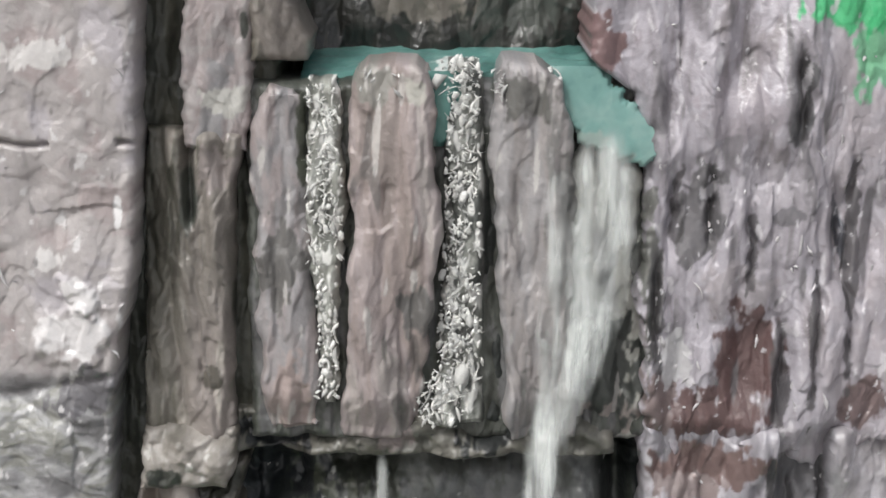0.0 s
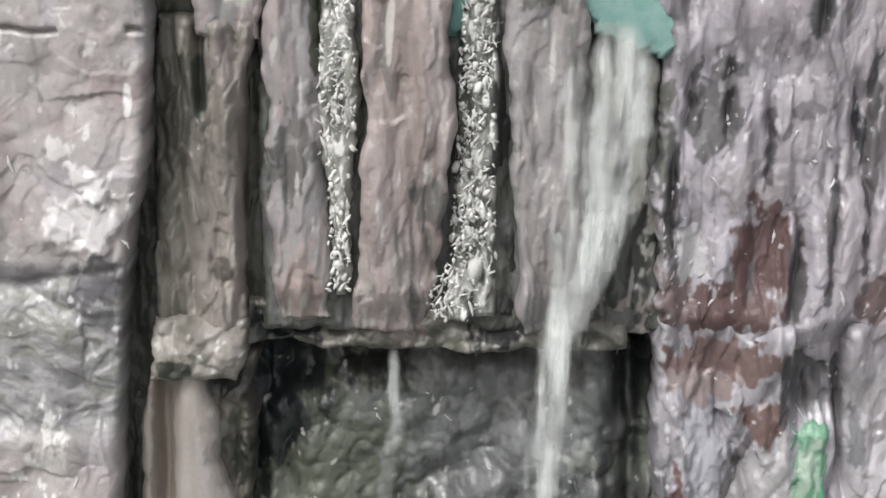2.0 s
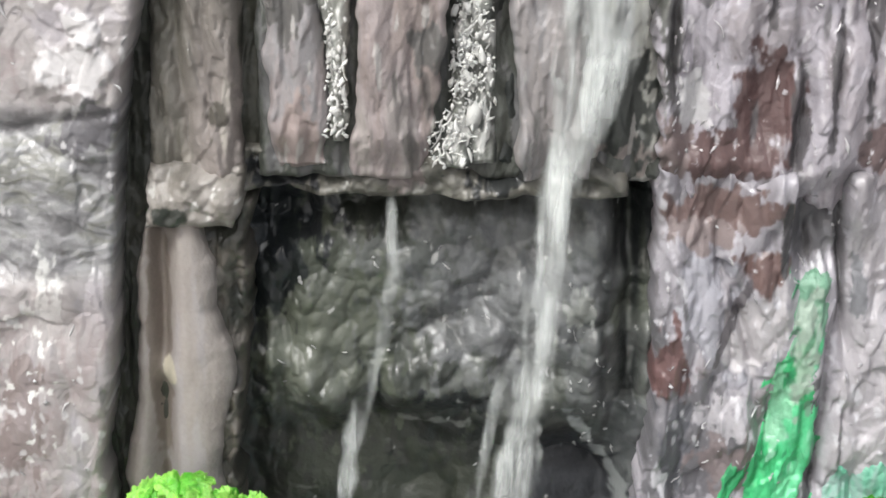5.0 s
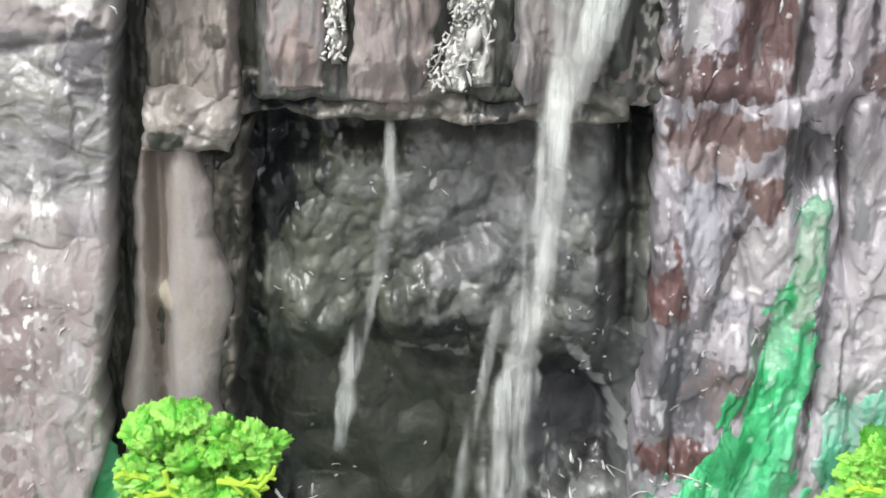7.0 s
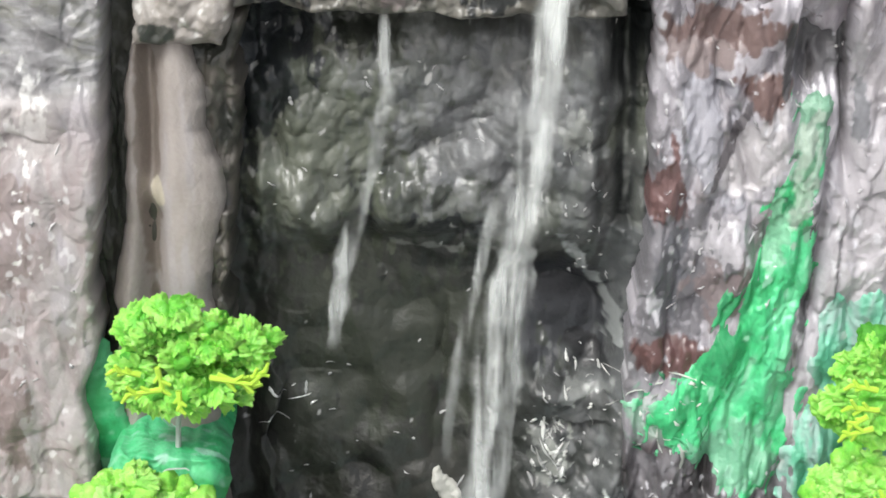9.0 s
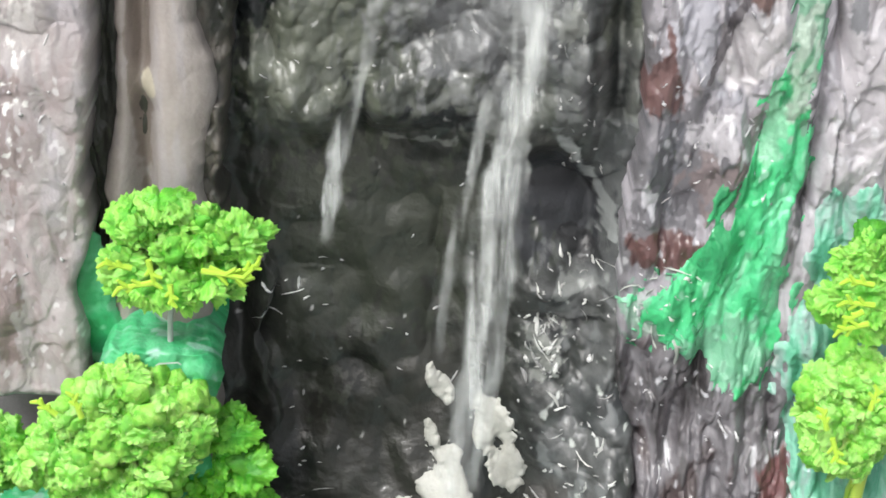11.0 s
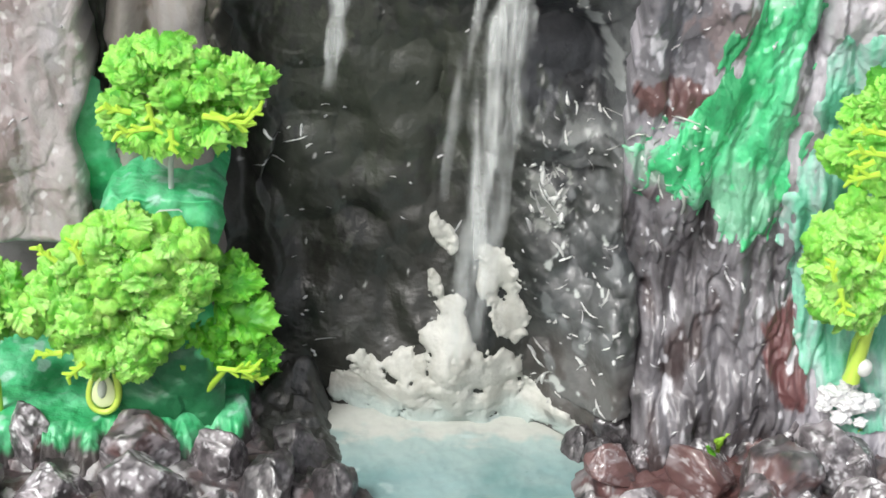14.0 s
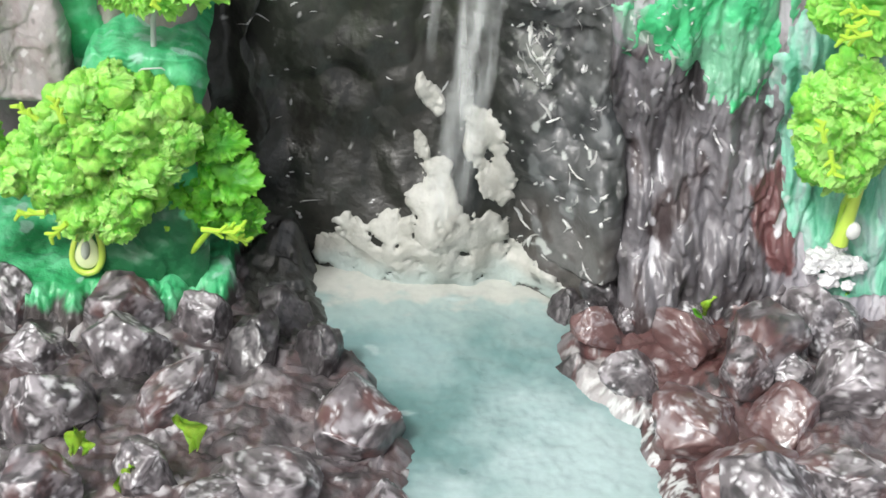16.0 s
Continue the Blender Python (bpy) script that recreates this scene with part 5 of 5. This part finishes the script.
for row in [(-.182, -.078, .025, .020, .022, 1), (-.133, -.078, .022, .018, .022, 3), (-.232, -.115, .024, .02, .018, 0), (-.176, -.115, .024, .022, .024, 2), (-.061, -.100, .015, .018, .020, 9), (-.100, -.100, .024, .018, .018, 9), (-.085, -.055, .020, .018, .018, 9),
            (-.030, -.165, .038, .028, .024, 4), (-.215, -.178, .028, .024, .026, 6), (-.080, -.225, .034, .028, .024, 5), (-.140, -.150, .030, .022, .022, 7), (-.255, -.06, .020, .016, .018, 2), (-.150, -.225, .022, .022, .022, 3),
            (-.205, -.245, .024, .020, .020, 1), (-.255, -.24, .030, .024, .024, 0), (.112, -.066, .018, .014, .012, 10), (.165, -.085, .028, .018, .018, 10), (.210, -.098, .034, .022, .020, 1), (.262, -.130, .032, .026, .024, 0),
            (.165, -.162, .028, .026, .022, 11), (.218, -.155, .026, .022, .020, 10), (.132, -.108, .022, .018, .014, 8), (.265, -.07, .022, .018, .018, 3), (.192, -.213, .034, .028, .020, 11), (.245, -.212, .028, .026, .022, 7), (.170, -.045, .022, .014, .012, 6), (.225, -.035, .022, .014, .014, 3), (.095, -.030, .014, .012, .014, 9), (.120, -.036, .016, .012, .016, 9), (.145, -.030, .016, .012, .018, 6), (.172, -.026, .018, .012, .018, 9), (.196, -.030, .016, .012, .018, 3), (.215, -.024, .014, .012, .016, 9), (.106, -.050, .012, .010, .010, 9), (.134, -.052, .014, .010, .010, 6)]:
    stone(*row, turn=rnd.uniform(0, 360))
for k in range(30):
    x, y = rnd.uniform(-.34, .34), rnd.uniform(-.42, -.03)
    if POOL_L(y) - 0.012 < x < POOL_R(y) + 0.012:
        continue
    s = rnd.uniform(.014, .026)
    stone(x, y, s * rnd.uniform(.9, 1.4), s, s * rnd.uniform(.7, 1), rnd.randint(0, 9), rnd.uniform(0, 360))


# ---- green shelf and pedestal under the trees ----
def shelf_paint(x, z):
    p = tone(x, z, ((.03, .30, .10), (.05, .44, .17), (.12, .52, .25), (.04, .36, .13)), 34, 28, 251)
    return strokes(p, x, z, (.22, .54, .33), 252, 90, 90, 0.5, 0.8)


def shelf_height(x, y):
    front = -0.068 + 0.014 * smooth(-.17, -.12, x) + 0.016 * fbm(x, y, 38, 20, 257, 4, 0.6)
    return 0.060 + 0.060 * smooth(front - 0.040, front + 0.012, y) + 0.005 * smooth(-.04, .03, y) + 0.004 * fbm(x, y, 40, 40, 258, 3) - 0.004 * chips(x, y, 34, 40, 9) - 0.07 * smooth(-.122, -.108, x + 0.006 * fbm(x, y, 30, 60, 259, 2))


def shelf_top_paint(x, y, z):
    p = strokes(shelf_paint(x, y), x, y, (.34, .56, .45), 248, 70, 80, 0.35, 0.8)
    return mix(np.tile((.07, .06, .058), x.shape + (1,)), p, smooth(.106, .112, z + 0.008 * fbm(x, y, 75, 75, 250, 4, 0.6)))


sheet("shelf", cliff, "green-painted shelf of clay", 240, 150, lambda u, v: (-0.33 + 0.228 * u, -0.11 + 0.15 * v, shelf_height(-0.33 + 0.228 * u, -0.11 + 0.15 * v)), shelf_top_paint, MOSS)
def pedestal_place(u, v):
    up, over = np.clip(v / 0.7, 0, 1), np.clip((v - 0.7) / 0.3, 0, 1)
    z = 0.06 + 0.215 * up
    x = np.interp(z, [.06, .247, .266, .275], [-.208, -.206, -.205, -.203]) * (1 - u) + np.interp(z, [.06, .247, .266, .275], [-.132, -.133, -.127, -.130]) * u + 0.002 * fbm(v, 0 * v, 14, 1, 246, 2)
    k = fbm(x, z + 0.09 * over, 34, 34, 254, 3) - 1.0 * chips(x, z + 0.09 * over, 44, 44, 19)
    y = -0.050 + 0.085 * over + 0.014 * (np.abs(2 * u - 1) ** 6) * (1 - over) + 0.005 * k
    return x, y, z + 0.004 * over + 0.005 * k * over - 0.010 * (np.abs(2 * u - 1) ** 8) * (v > .5) + 0.004 * noise3(u * 9, v * 9, 4) * (v > .5)


def pedestal_paint(x, y, z):
    w = z + 2.2 * np.clip(y + 0.05, 0, 1)
    p = strokes(shelf_paint(x, w), x, w, (.32, .54, .44), 249, 60, 45, 0.28, 0.75)
    p = daub(p, x, w, -.137, .232, .008, .022, (.12, .10, .09), 255, ragged=0.5)
    return daub(p, x, w, -.165, .12, .06, .06, (.022, .15, .06), 247, ragged=0.5)


sheet("pedestal", cliff, "green-topped clay pedestal with a brown foot", 84, 300, pedestal_place, pedestal_paint, MOSS)
block("pedestal_core", cliff, (-.200, -.036, .06), (-.139, .03, .250), MOSS, (.03, .05, .03))
patch("moss_patch", cliff, "green paint in the groove beside the slab", -0.232, -0.190, 0.245, 0.345, lambda x, z: (np.maximum(blob(x, z, -.211, .292, .011, .042), blob(x, z, -.207, .27, .010, .025)).clip(-1, .5) + 0.35 * fbm(x, z, 70, 40, 256, 3)),
      lambda x, z: -0.014 + 0.3 * (x + .21), lambda x, z: 0.002 + 0 * x, shelf_paint, MOSS)


# ---- small trees ----
FB, FT = unit_sphere(3)


def crown_mesh(seed, centres, sizes, greens):
    """Sponge-like lumps of foam foliage grown together."""
    vs, fs, ps = [], [], []
    for k, (c, s) in enumerate(zip(centres, sizes)):
        q = FB * s + c
        x, y, z = q.T
        r = 1 + 0.40 * noise3(x * 110 + seed, y * 110, z * 110) + 0.42 * noise3(x * 260, y * 260 + seed, z * 260) + 0.30 * noise3(x * 560, y * 560, z * 560)
        n = noise3(x * 40, y * 40, z * 40 + seed) + 0.7 * noise3(x * 260, y * 260, z * 260)
        vs.append(FB * s * r[:, None] + c)
        fs.append(FT + len(FB) * k)
        ps.append(mix(mix(np.tile(greens[0], (len(FB), 1)), greens[1], smooth(-.4, .1, n)), greens[2], smooth(.1, .6, n)))
    return mesh_of("crown", np.concatenate(vs), np.concatenate(fs), FOLIAGE, np.concatenate(ps))


def leaf_mesh(seed, inner=(.10, .40, .03), outer=(.28, .62, .10)):
    """A cupped, lobed leaf with a ruffled margin and raised veins, as on artificial greenery, with thickness."""
    nr, na = 12, 90
    r, a = np.meshgrid(np.linspace(0.02, 1, nr), np.linspace(0, 2 * math.pi, na))
    lob = 1 + 0.16 * np.sin(2 * a + seed) + 0.07 * np.sin(5 * a + 2 * seed) + 0.05 * np.sin(11 * a + seed) + 0.045 * np.sin(17 * a + 3 * seed) + 0.045 * np.sin(27 * a + seed) + 0.04 * np.sin(41 * a + 2 * seed)
    x, y = r * lob * np.cos(a), r * lob * np.sin(a)
    z = -0.38 * r ** 2 + 0.10 * r ** 3 * np.sin(3 * a + seed) + 0.36 * noise3(x * 1.7, y * 1.7, seed) + 0.26 * r * noise3(x * 4.2, y * 4.2, seed) + 0.12 * r * noise3(x * 9, y * 9, seed)
    top = np.stack([x, y, z], -1).reshape(-1, 3)
    low = top - (0, 0, 0.06)
    f = quads(nr, na)
    w = smooth(.15, 1.0, r.ravel() * 0.9 + 0.45 * noise3(x.ravel() * 4, y.ravel() * 4, seed) + 0.3 * noise3(x.ravel() * 12, y.ravel() * 12, seed))
    col = mix(np.tile(inner, (len(top), 1)), outer, w)
    return mesh_of("leaf", 0.011 * np.concatenate([top, low]), np.concatenate([f, f[:, ::-1] + len(top)]), LEAF, np.concatenate([col, col]))


LEAVES = [leaf_mesh(k) for k in range(1, 6)]
DULL = [leaf_mesh(k, (.05, .30, .012), (.17, .52, .04)) for k in range(6, 11)]
PALE = [leaf_mesh(k, (.18, .53, .06), (.40, .74, .18)) for k in range(11, 16)]


def stick(name, parent, points, radius, colour, label="", mat=None):
    """A tapering bent rod through the points."""
    c = bpy.data.curves.new(name, "CURVE")
    c.dimensions, c.bevel_depth, c.bevel_resolution, c.use_fill_caps = "3D", 1.0, 3, True
    s = c.splines.new("POLY")
    s.points.add(len(points) - 1)
    for k, (p, q) in enumerate(zip(s.points, points)):
        p.co, p.radius = (*q, 1), radius * (1 - 0.45 * k / max(1, len(points) - 1))
    tmp = bpy.data.objects.new(name, c)
    me = bpy.data.meshes.new_from_object(tmp)
    bpy.data.objects.remove(tmp)
    a = me.attributes.new("paint", "FLOAT_COLOR", "POINT")
    a.data.foreach_set("color", np.tile((*colour, 1), len(me.vertices)).astype(np.float32))
    me.materials.clear()
    me.materials.append(mat or PLASTIC)
    return under(new(name, me), parent, label)


LIME, STEM = (.42, .68, .06), (.30, .56, .05)


def twig(parent, at, way, length, rnd):
    """A forked yellow-green plastic twig."""
    at, way = Vector(at), Vector(way).normalized()
    side = way.cross(Vector((0, 1, 0.2))).normalized()
    tips = [at + way * length]
    b = bmesh.new()

    def rod(p, q, r):
        d = q - p
        m = Matrix.Translation((p + q) / 2) @ d.to_track_quat("Z", "Y").to_matrix().to_4x4()
        bmesh.ops.create_cone(b, cap_ends=True, segments=7, radius1=r, radius2=r * 0.6, depth=d.length, matrix=m)

    rod(at, tips[0], 0.0019)
    for k, f in enumerate((0.35, 0.55, 0.75, 0.95)):
        p = at + way * length * f
        s = side if k % 2 else -side
        rod(p, p + (way * 0.7 + s * rnd.uniform(.6, 1)) * length * 0.32, 0.0016)
    me = bpy.data.meshes.new("twig")
    b.to_mesh(me)
    b.free()
    a = me.attributes.new("paint", "FLOAT_COLOR", "POINT")
    a.data.foreach_set("color", np.tile((*LIME, 1), len(me.vertices)).astype(np.float32))
    me.materials.append(PLASTIC)
    return under(new("twig", me), parent, "yellow-green forked twig")


def small_tree(label, centre, half, foot, lumps_n, leaf_n, twigs, seed, greens, lump=0.012, leaf=0.014, trunk=0.0022, trunk_colour=STEM, hue=LEAVES, lobes=None, reach=(.20, .70)):
    """A model tree: a stem, a crown of foam lumps, curly leaves and forked twigs."""
    rnd = np.random.RandomState(seed)
    c, h = np.array(centre), np.array(half)
    tree = thing("small_tree", label, "model tree", group="model trees", at=foot)
    base = Vector(foot)
    d = rnd.normal(0, 1, (lumps_n, 3))
    d /= np.linalg.norm(d, axis=1)[:, None]
    d[:, 1] = -np.abs(d[:, 1]) * 0.9 + 0.15 * rnd.normal(0, 1, lumps_n)
    rad = rnd.uniform(*reach, lumps_n)
    swell = lambda q: 1 + 0.55 * noise3(q[..., 0] * 1.4 + seed, q[..., 1] * 1.4, q[..., 2] * 1.4)
    pts = c + d * h * (rad * swell(d))[:, None] - np.array(base)
    if lobes:
        pick = [lobes[k % len(lobes)] for k in range(lumps_n)]
        pts = np.array([(q[0], c[1] + 0.004, q[1]) for q in pick]) + d * np.array([q[2] for q in pick])[:, None] * rad[:, None] - np.array(base)
    crown = new("crown", crown_mesh(seed, pts, lump * rnd.uniform(.65, 1.25, lumps_n), greens))
    under(crown, tree)
    local = lambda p: tuple(Vector(p) - base)
    stick("trunk", tree, [(0, 0, -0.004), (0.001, -0.001, 0.3 * (c[2] - foot[2])), local((0.5 * (c[0] + foot[0]), c[1], 0.5 * (c[2] + foot[2]))), local(c)], trunk, trunk_colour)
    for k in range(leaf_n):
        v = Vector(rnd.normal(0, 1, 3))
        v.y = -abs(v.y) * 0.8
        v.normalize()
        p = Vector(c) + Vector(np.array(v) * h) * (rnd.uniform(.66, 1.10) * float(swell(np.array(v)))) - base
        if lobes:
            q = lobes[k % len(lobes)]
            p = Vector((q[0], c[1], q[1])) + v * q[2] * rnd.uniform(.55, 1.08) - base
        ob = new("leaf", hue[rnd.randint(0, 5)])
        q = (v * 0.7 + Vector((0, -.65, .25)) + Vector(rnd.normal(0, .35, 3))).to_track_quat("Z", "Y").to_matrix().to_4x4()
        ob.parent = crown
        ob.matrix_basis = Matrix.Translation(p) @ q @ Matrix.Diagonal((*(leaf / 0.011 * rnd.uniform(.6, 1.15) * np.array((rnd.uniform(.7, 1.25), rnd.uniform(.7, 1.25), 1))), 1))
    for at, way, n in twigs:
        twig(tree, local((at[0], at[1] - 0.012, at[2])), way, n, rnd)
    return tree


# G1 is darker than its leaves: shade of the gaps put into the foam's colour
G1 = ((.05, .26, .016), (.10, .40, .028), (.18, .50, .05))
G2 = ((.15, .50, .05), (.29, .66, .09), (.43, .78, .17))
small_tree("bright green model tree with curly leaves on a green pedestal", (-.150, -.050, .346), (.043, .022, .038), (-.160, -.038, .272), 80, 76,
           [((-.172, -.074, .350), (-1, -.2, .3), .016), ((-.160, -.076, .342), (-1, -.2, -.1), .020), ((-.132, -.076, .350), (1, -.2, -.05), .026), ((-.128, -.076, .352), (1, 0, -.4), .022), ((-.150, -.078, .342), (.1, -.2, -1), .012), ((-.162, -.076, .356), (.2, 0, -1), .016), ((-.116, -.074, .346), (1, 0, .5), .018)],
           301, G1, 0.0075, 0.0134, 0.0019, (.45, .47, .45), lobes=[(-.157, .370, .011), (-.175, .360, .012), (-.139, .360, .012), (-.110, .352, .009), (-.182, .332, .009), (-.175, .320, .010), (-.148, .323, .011), (-.128, .328, .010), (-.152, .349, .011), (-.122, .355, .009)])
small_tree("large bushy bright green model tree on the green shelf", (-.193, -.058, .217), (.056, .032, .058), (-.212, -.042, .116), 260, 190,
           [((-.218, -.094, .202), (-1, 0, -.1), .016), ((-.206, -.094, .195), (-.6, 0, -.6), .015), ((-.204, -.086, .258), (-.3, 0, 1), .016), ((-.220, -.08, .256), (-.6, 0, .5), .014)], 302, G2, 0.0066, 0.0104, 0.003, hue=PALE, reach=(.60, 1.05),
           lobes=[(-.182, .260, .014), (-.200, .252, .015), (-.215, .236, .017), (-.236, .212, .014), (-.181, .231, .021), (-.154, .242, .017), (-.148, .230, .014), (-.210, .208, .021), (-.187, .182, .018), (-.167, .208, .021), (-.222, .188, .015), (-.155, .216, .018), (-.197, .230, .021), (-.167, .247, .017), (-.245, .200, .012), (-.205, .172, .014), (-.172, .180, .017), (-.188, .166, .012)])
small_tree("low dark-green model bush beside the large tree", (-.132, -.038, .178), (.032, .022, .038), (-.152, -.022, .118), 44, 90,
           [((-.132, -.062, .172), (1, -.2, .05), .022), ((-.124, -.062, .170), (1, 0, .3), .018), ((-.118, -.06, .166), (1, 0, -.2), .014)], 303, ((.04, .22, .01), (.09, .34, .02), (.17, .46, .035)), 0.0085, 0.0135, 0.0045, hue=DULL,
           lobes=[(-.128, .210, .014), (-.119, .192, .015), (-.138, .188, .017), (-.116, .162, .011), (-.148, .180, .014), (-.130, .164, .011), (-.156, .196, .013), (-.140, .172, .010), (-.152, .208, .014), (-.158, .180, .013), (-.166, .168, .012), (-.157, .160, .011), (-.163, .188, .013)])
small_tree("green model bush at the edge of the shelf", (-.274, -.058, .207), (.022, .02, .028), (-.274, -.05, .116), 20, 34, [], 304, G1, 0.009, 0.012)
small_tree("bright green model tree with yellow twigs on the rock", (.263, -.040, .333), (.036, .022, .036), (.268, -.02, .285), 30, 70,
           [((.250, -.068, .345), (-1, 0, .2), .016), ((.252, -.068, .332), (-1, 0, .1), .018), ((.250, -.068, .320), (-1, 0, -.3), .018), ((.246, -.068, .328), (-.6, 0, -.4), .012)], 305, G1, 0.0085, 0.012,
           lobes=[(.256, .352, .015), (.243, .330, .012), (.241, .313, .012), (.258, .309, .014), (.262, .330, .017), (.278, .345, .016), (.280, .320, .016)])
small_tree("tall bright green model tree on a lime stem", (.261, -.050, .243), (.036, .022, .046), (.262, -.034, .150), 150, 110,
           [((.232, -.074, .252), (-.3, 0, 1), .014), ((.236, -.074, .246), (.3, -.1, -1), .016), ((.256, -.074, .266), (.2, 0, 1), .014)], 306, G2, 0.0066, 0.0104, 0.0032, LIME, hue=PALE, reach=(.40, .90),
           lobes=[(.250, .275, .015), (.236, .258, .014), (.240, .240, .016), (.257, .247, .018), (.242, .218, .014), (.260, .214, .013), (.270, .235, .017), (.264, .266, .016), (.282, .250, .016)])


# ---- stem loops at the foot of two trees ----
def drop(label, at, size, lean=0.0):
    """A teardrop eyelet of plastic: a thick rim with a flat pale web and a glassy bead in it."""
    t = thing("stem_drop", label, "plastic stem", at=at)
    pts = [(size * 0.185 * math.sin(a) * (1 - 0.66 * math.cos(a)) * 1.05, 0, size * 0.5 * (1 + math.cos(a))) for a in np.linspace(0, 2 * math.pi, 30)]
    stick("rim", t, pts, 0.0026, (.50, .68, .10))
    web = BALL * np.array((size * .185, .0022, size * .26)) + np.array((0, .0005, size * .33))
    web[:, 0] *= np.clip(1.25 - (web[:, 2] / size) * 0.9, .15, 1.1)
    under(new("web", mesh_of("web", web, BALL_T, PLASTIC, np.tile((.66, .74, .42), (len(web), 1)))), t, "pale lime web")
    bead = BALL * np.array((.0030, .0028, .0062)) + np.array((-.0010, -.0012, size * .38))
    under(new("bead", mesh_of("bead", bead, BALL_T, GLOSS, np.tile((.45, .49, .42), (len(bead), 1)))), t, "glassy grey bead")
    t.rotation_euler = (radians(-12), radians(lean), 0)
    return t


drop("lime-green plastic teardrop eyelet at a tree's foot", (-.209, -.052, .122), 0.042, 6)
cone = thing("stem_cone", "lime plastic stem with a glossy white bulb under a tree", "plastic stem", at=(.2605, -.046, .156))
stick("cone", cone, [(0, 0, 0), (.001, 0, .006), (.004, .001, .020), (.008, .003, .044)], 0.0058, (.50, .70, .10))
bulb = BALL * np.array((.0052, .0042, .0062)) + np.array((.0066, -.002, .0105))
under(new("bulb", mesh_of("bulb", bulb, BALL_T, GLOSS, np.tile((.72, .74, .70), (len(bulb), 1)))), cone, "glossy white bulb")
t = thing("stem_fork", "lime-green forked plastic stem of the low bush", "plastic stem", at=(-.152, -.039, .123))
stick("prong", t, [(0, 0, 0), (-.001, -.006, .014), (-.004, -.010, .036)], 0.0064, STEM)
stick("prong", t, [(.001, 0, .002), (.009, -.006, .013), (.022, -.010, .032)], 0.0032, LIME)


# ---- small green sprigs and white pebbles between the stones ----
def sprig(x, y, z, size, turn, colour):
    t = thing("sprig", "small bright green leaf tip between the stones", "sprig", group="sprigs", at=(x, y, z))
    u, v = np.meshgrid(np.linspace(-1, 1, 7), np.linspace(0, 1, 12))
    w = np.sin(np.clip(v, 0, 1) * math.pi * 0.86 + 0.25) * (1 - 0.3 * v)
    w = w * (1 + 0.35 * np.sin(9 * v + 80 * x))
    pts = np.stack([0.26 * u * w + 0.08 * np.sin(5 * v + 60 * y), -0.25 * v ** 2 + 0.18 * np.abs(u) * w + 0.10 * np.sin(4 * u + 9 * v), v], -1).reshape(-1, 3) * size
    f = quads(7, 12)
    allp = np.concatenate([pts, pts + (0, 0.0008, 0)])
    ob = new("leaf", mesh_of("sprig_leaf", allp, np.concatenate([f, f[:, ::-1] + len(pts)]), LEAF, np.tile(colour, (len(allp), 1)) * (0.6 + 0.5 * np.tile(v.ravel(), 2))[:, None]))
    ob.rotation_euler = (0, radians(turn * 0.3), radians(turn))
    return under(ob, t)


for row in [(-.189, -.222, .118, .022, 25), (-.183, -.220, .116, .016, -50), (-.126, -.205, .108, .030, -20), (-.160, -.238, .106, .020, 40), (.181, -.058, .106, .014, 60), (.176, -.066, .104, .012, -70), (.268, -.050, .110, .014, 10)]:
    sprig(*row, (.38, .66, .06) if row[3] > .013 else (.16, .48, .04))
for k, (x, y, z, s) in enumerate([(.251, -.044, .143, .0072), (.262, -.047, .140, .0080), (.273, -.046, .139, .0060), (.256, -.053, .132, .0052), (.245, -.050, .138, .0040), (.268, -.055, .130, .0034), (.262, -.038, .147, .0050)]):
    p = BALL * (1 + 0.6 * noise3(BALL[:, 0] * 1.6 + k, BALL[:, 1] * 1.6, BALL[:, 2] * 1.6) + 0.2 * noise3(BALL[:, 0] * 4 + k, BALL[:, 1] * 4, BALL[:, 2] * 4))[:, None] * s * np.array((1.2, 1, .85))
    ob = new("white_pebble", mesh_of("white_pebble", p, BALL_T, GLOSS, np.tile((.62, .62, .62), (len(p), 1))))
    ob.location = (x, y, z)
    tagged(ob, "small glossy white pebble under the tree's stem", "pebble", group="white pebbles")


# ---- wire staple on the pedestal ----
staple = thing("wire_staple", "thin pale wire staple on the green pedestal", "staple", at=(-.160, -.056, .266))
stick("wire", staple, [(-.006, 0, -.004), (-.006, -.001, .004), (-.004, -.001, .0055), (.007, -.001, .0065), (.009, -.001, .005)], 0.0007, (.45, .50, .47))
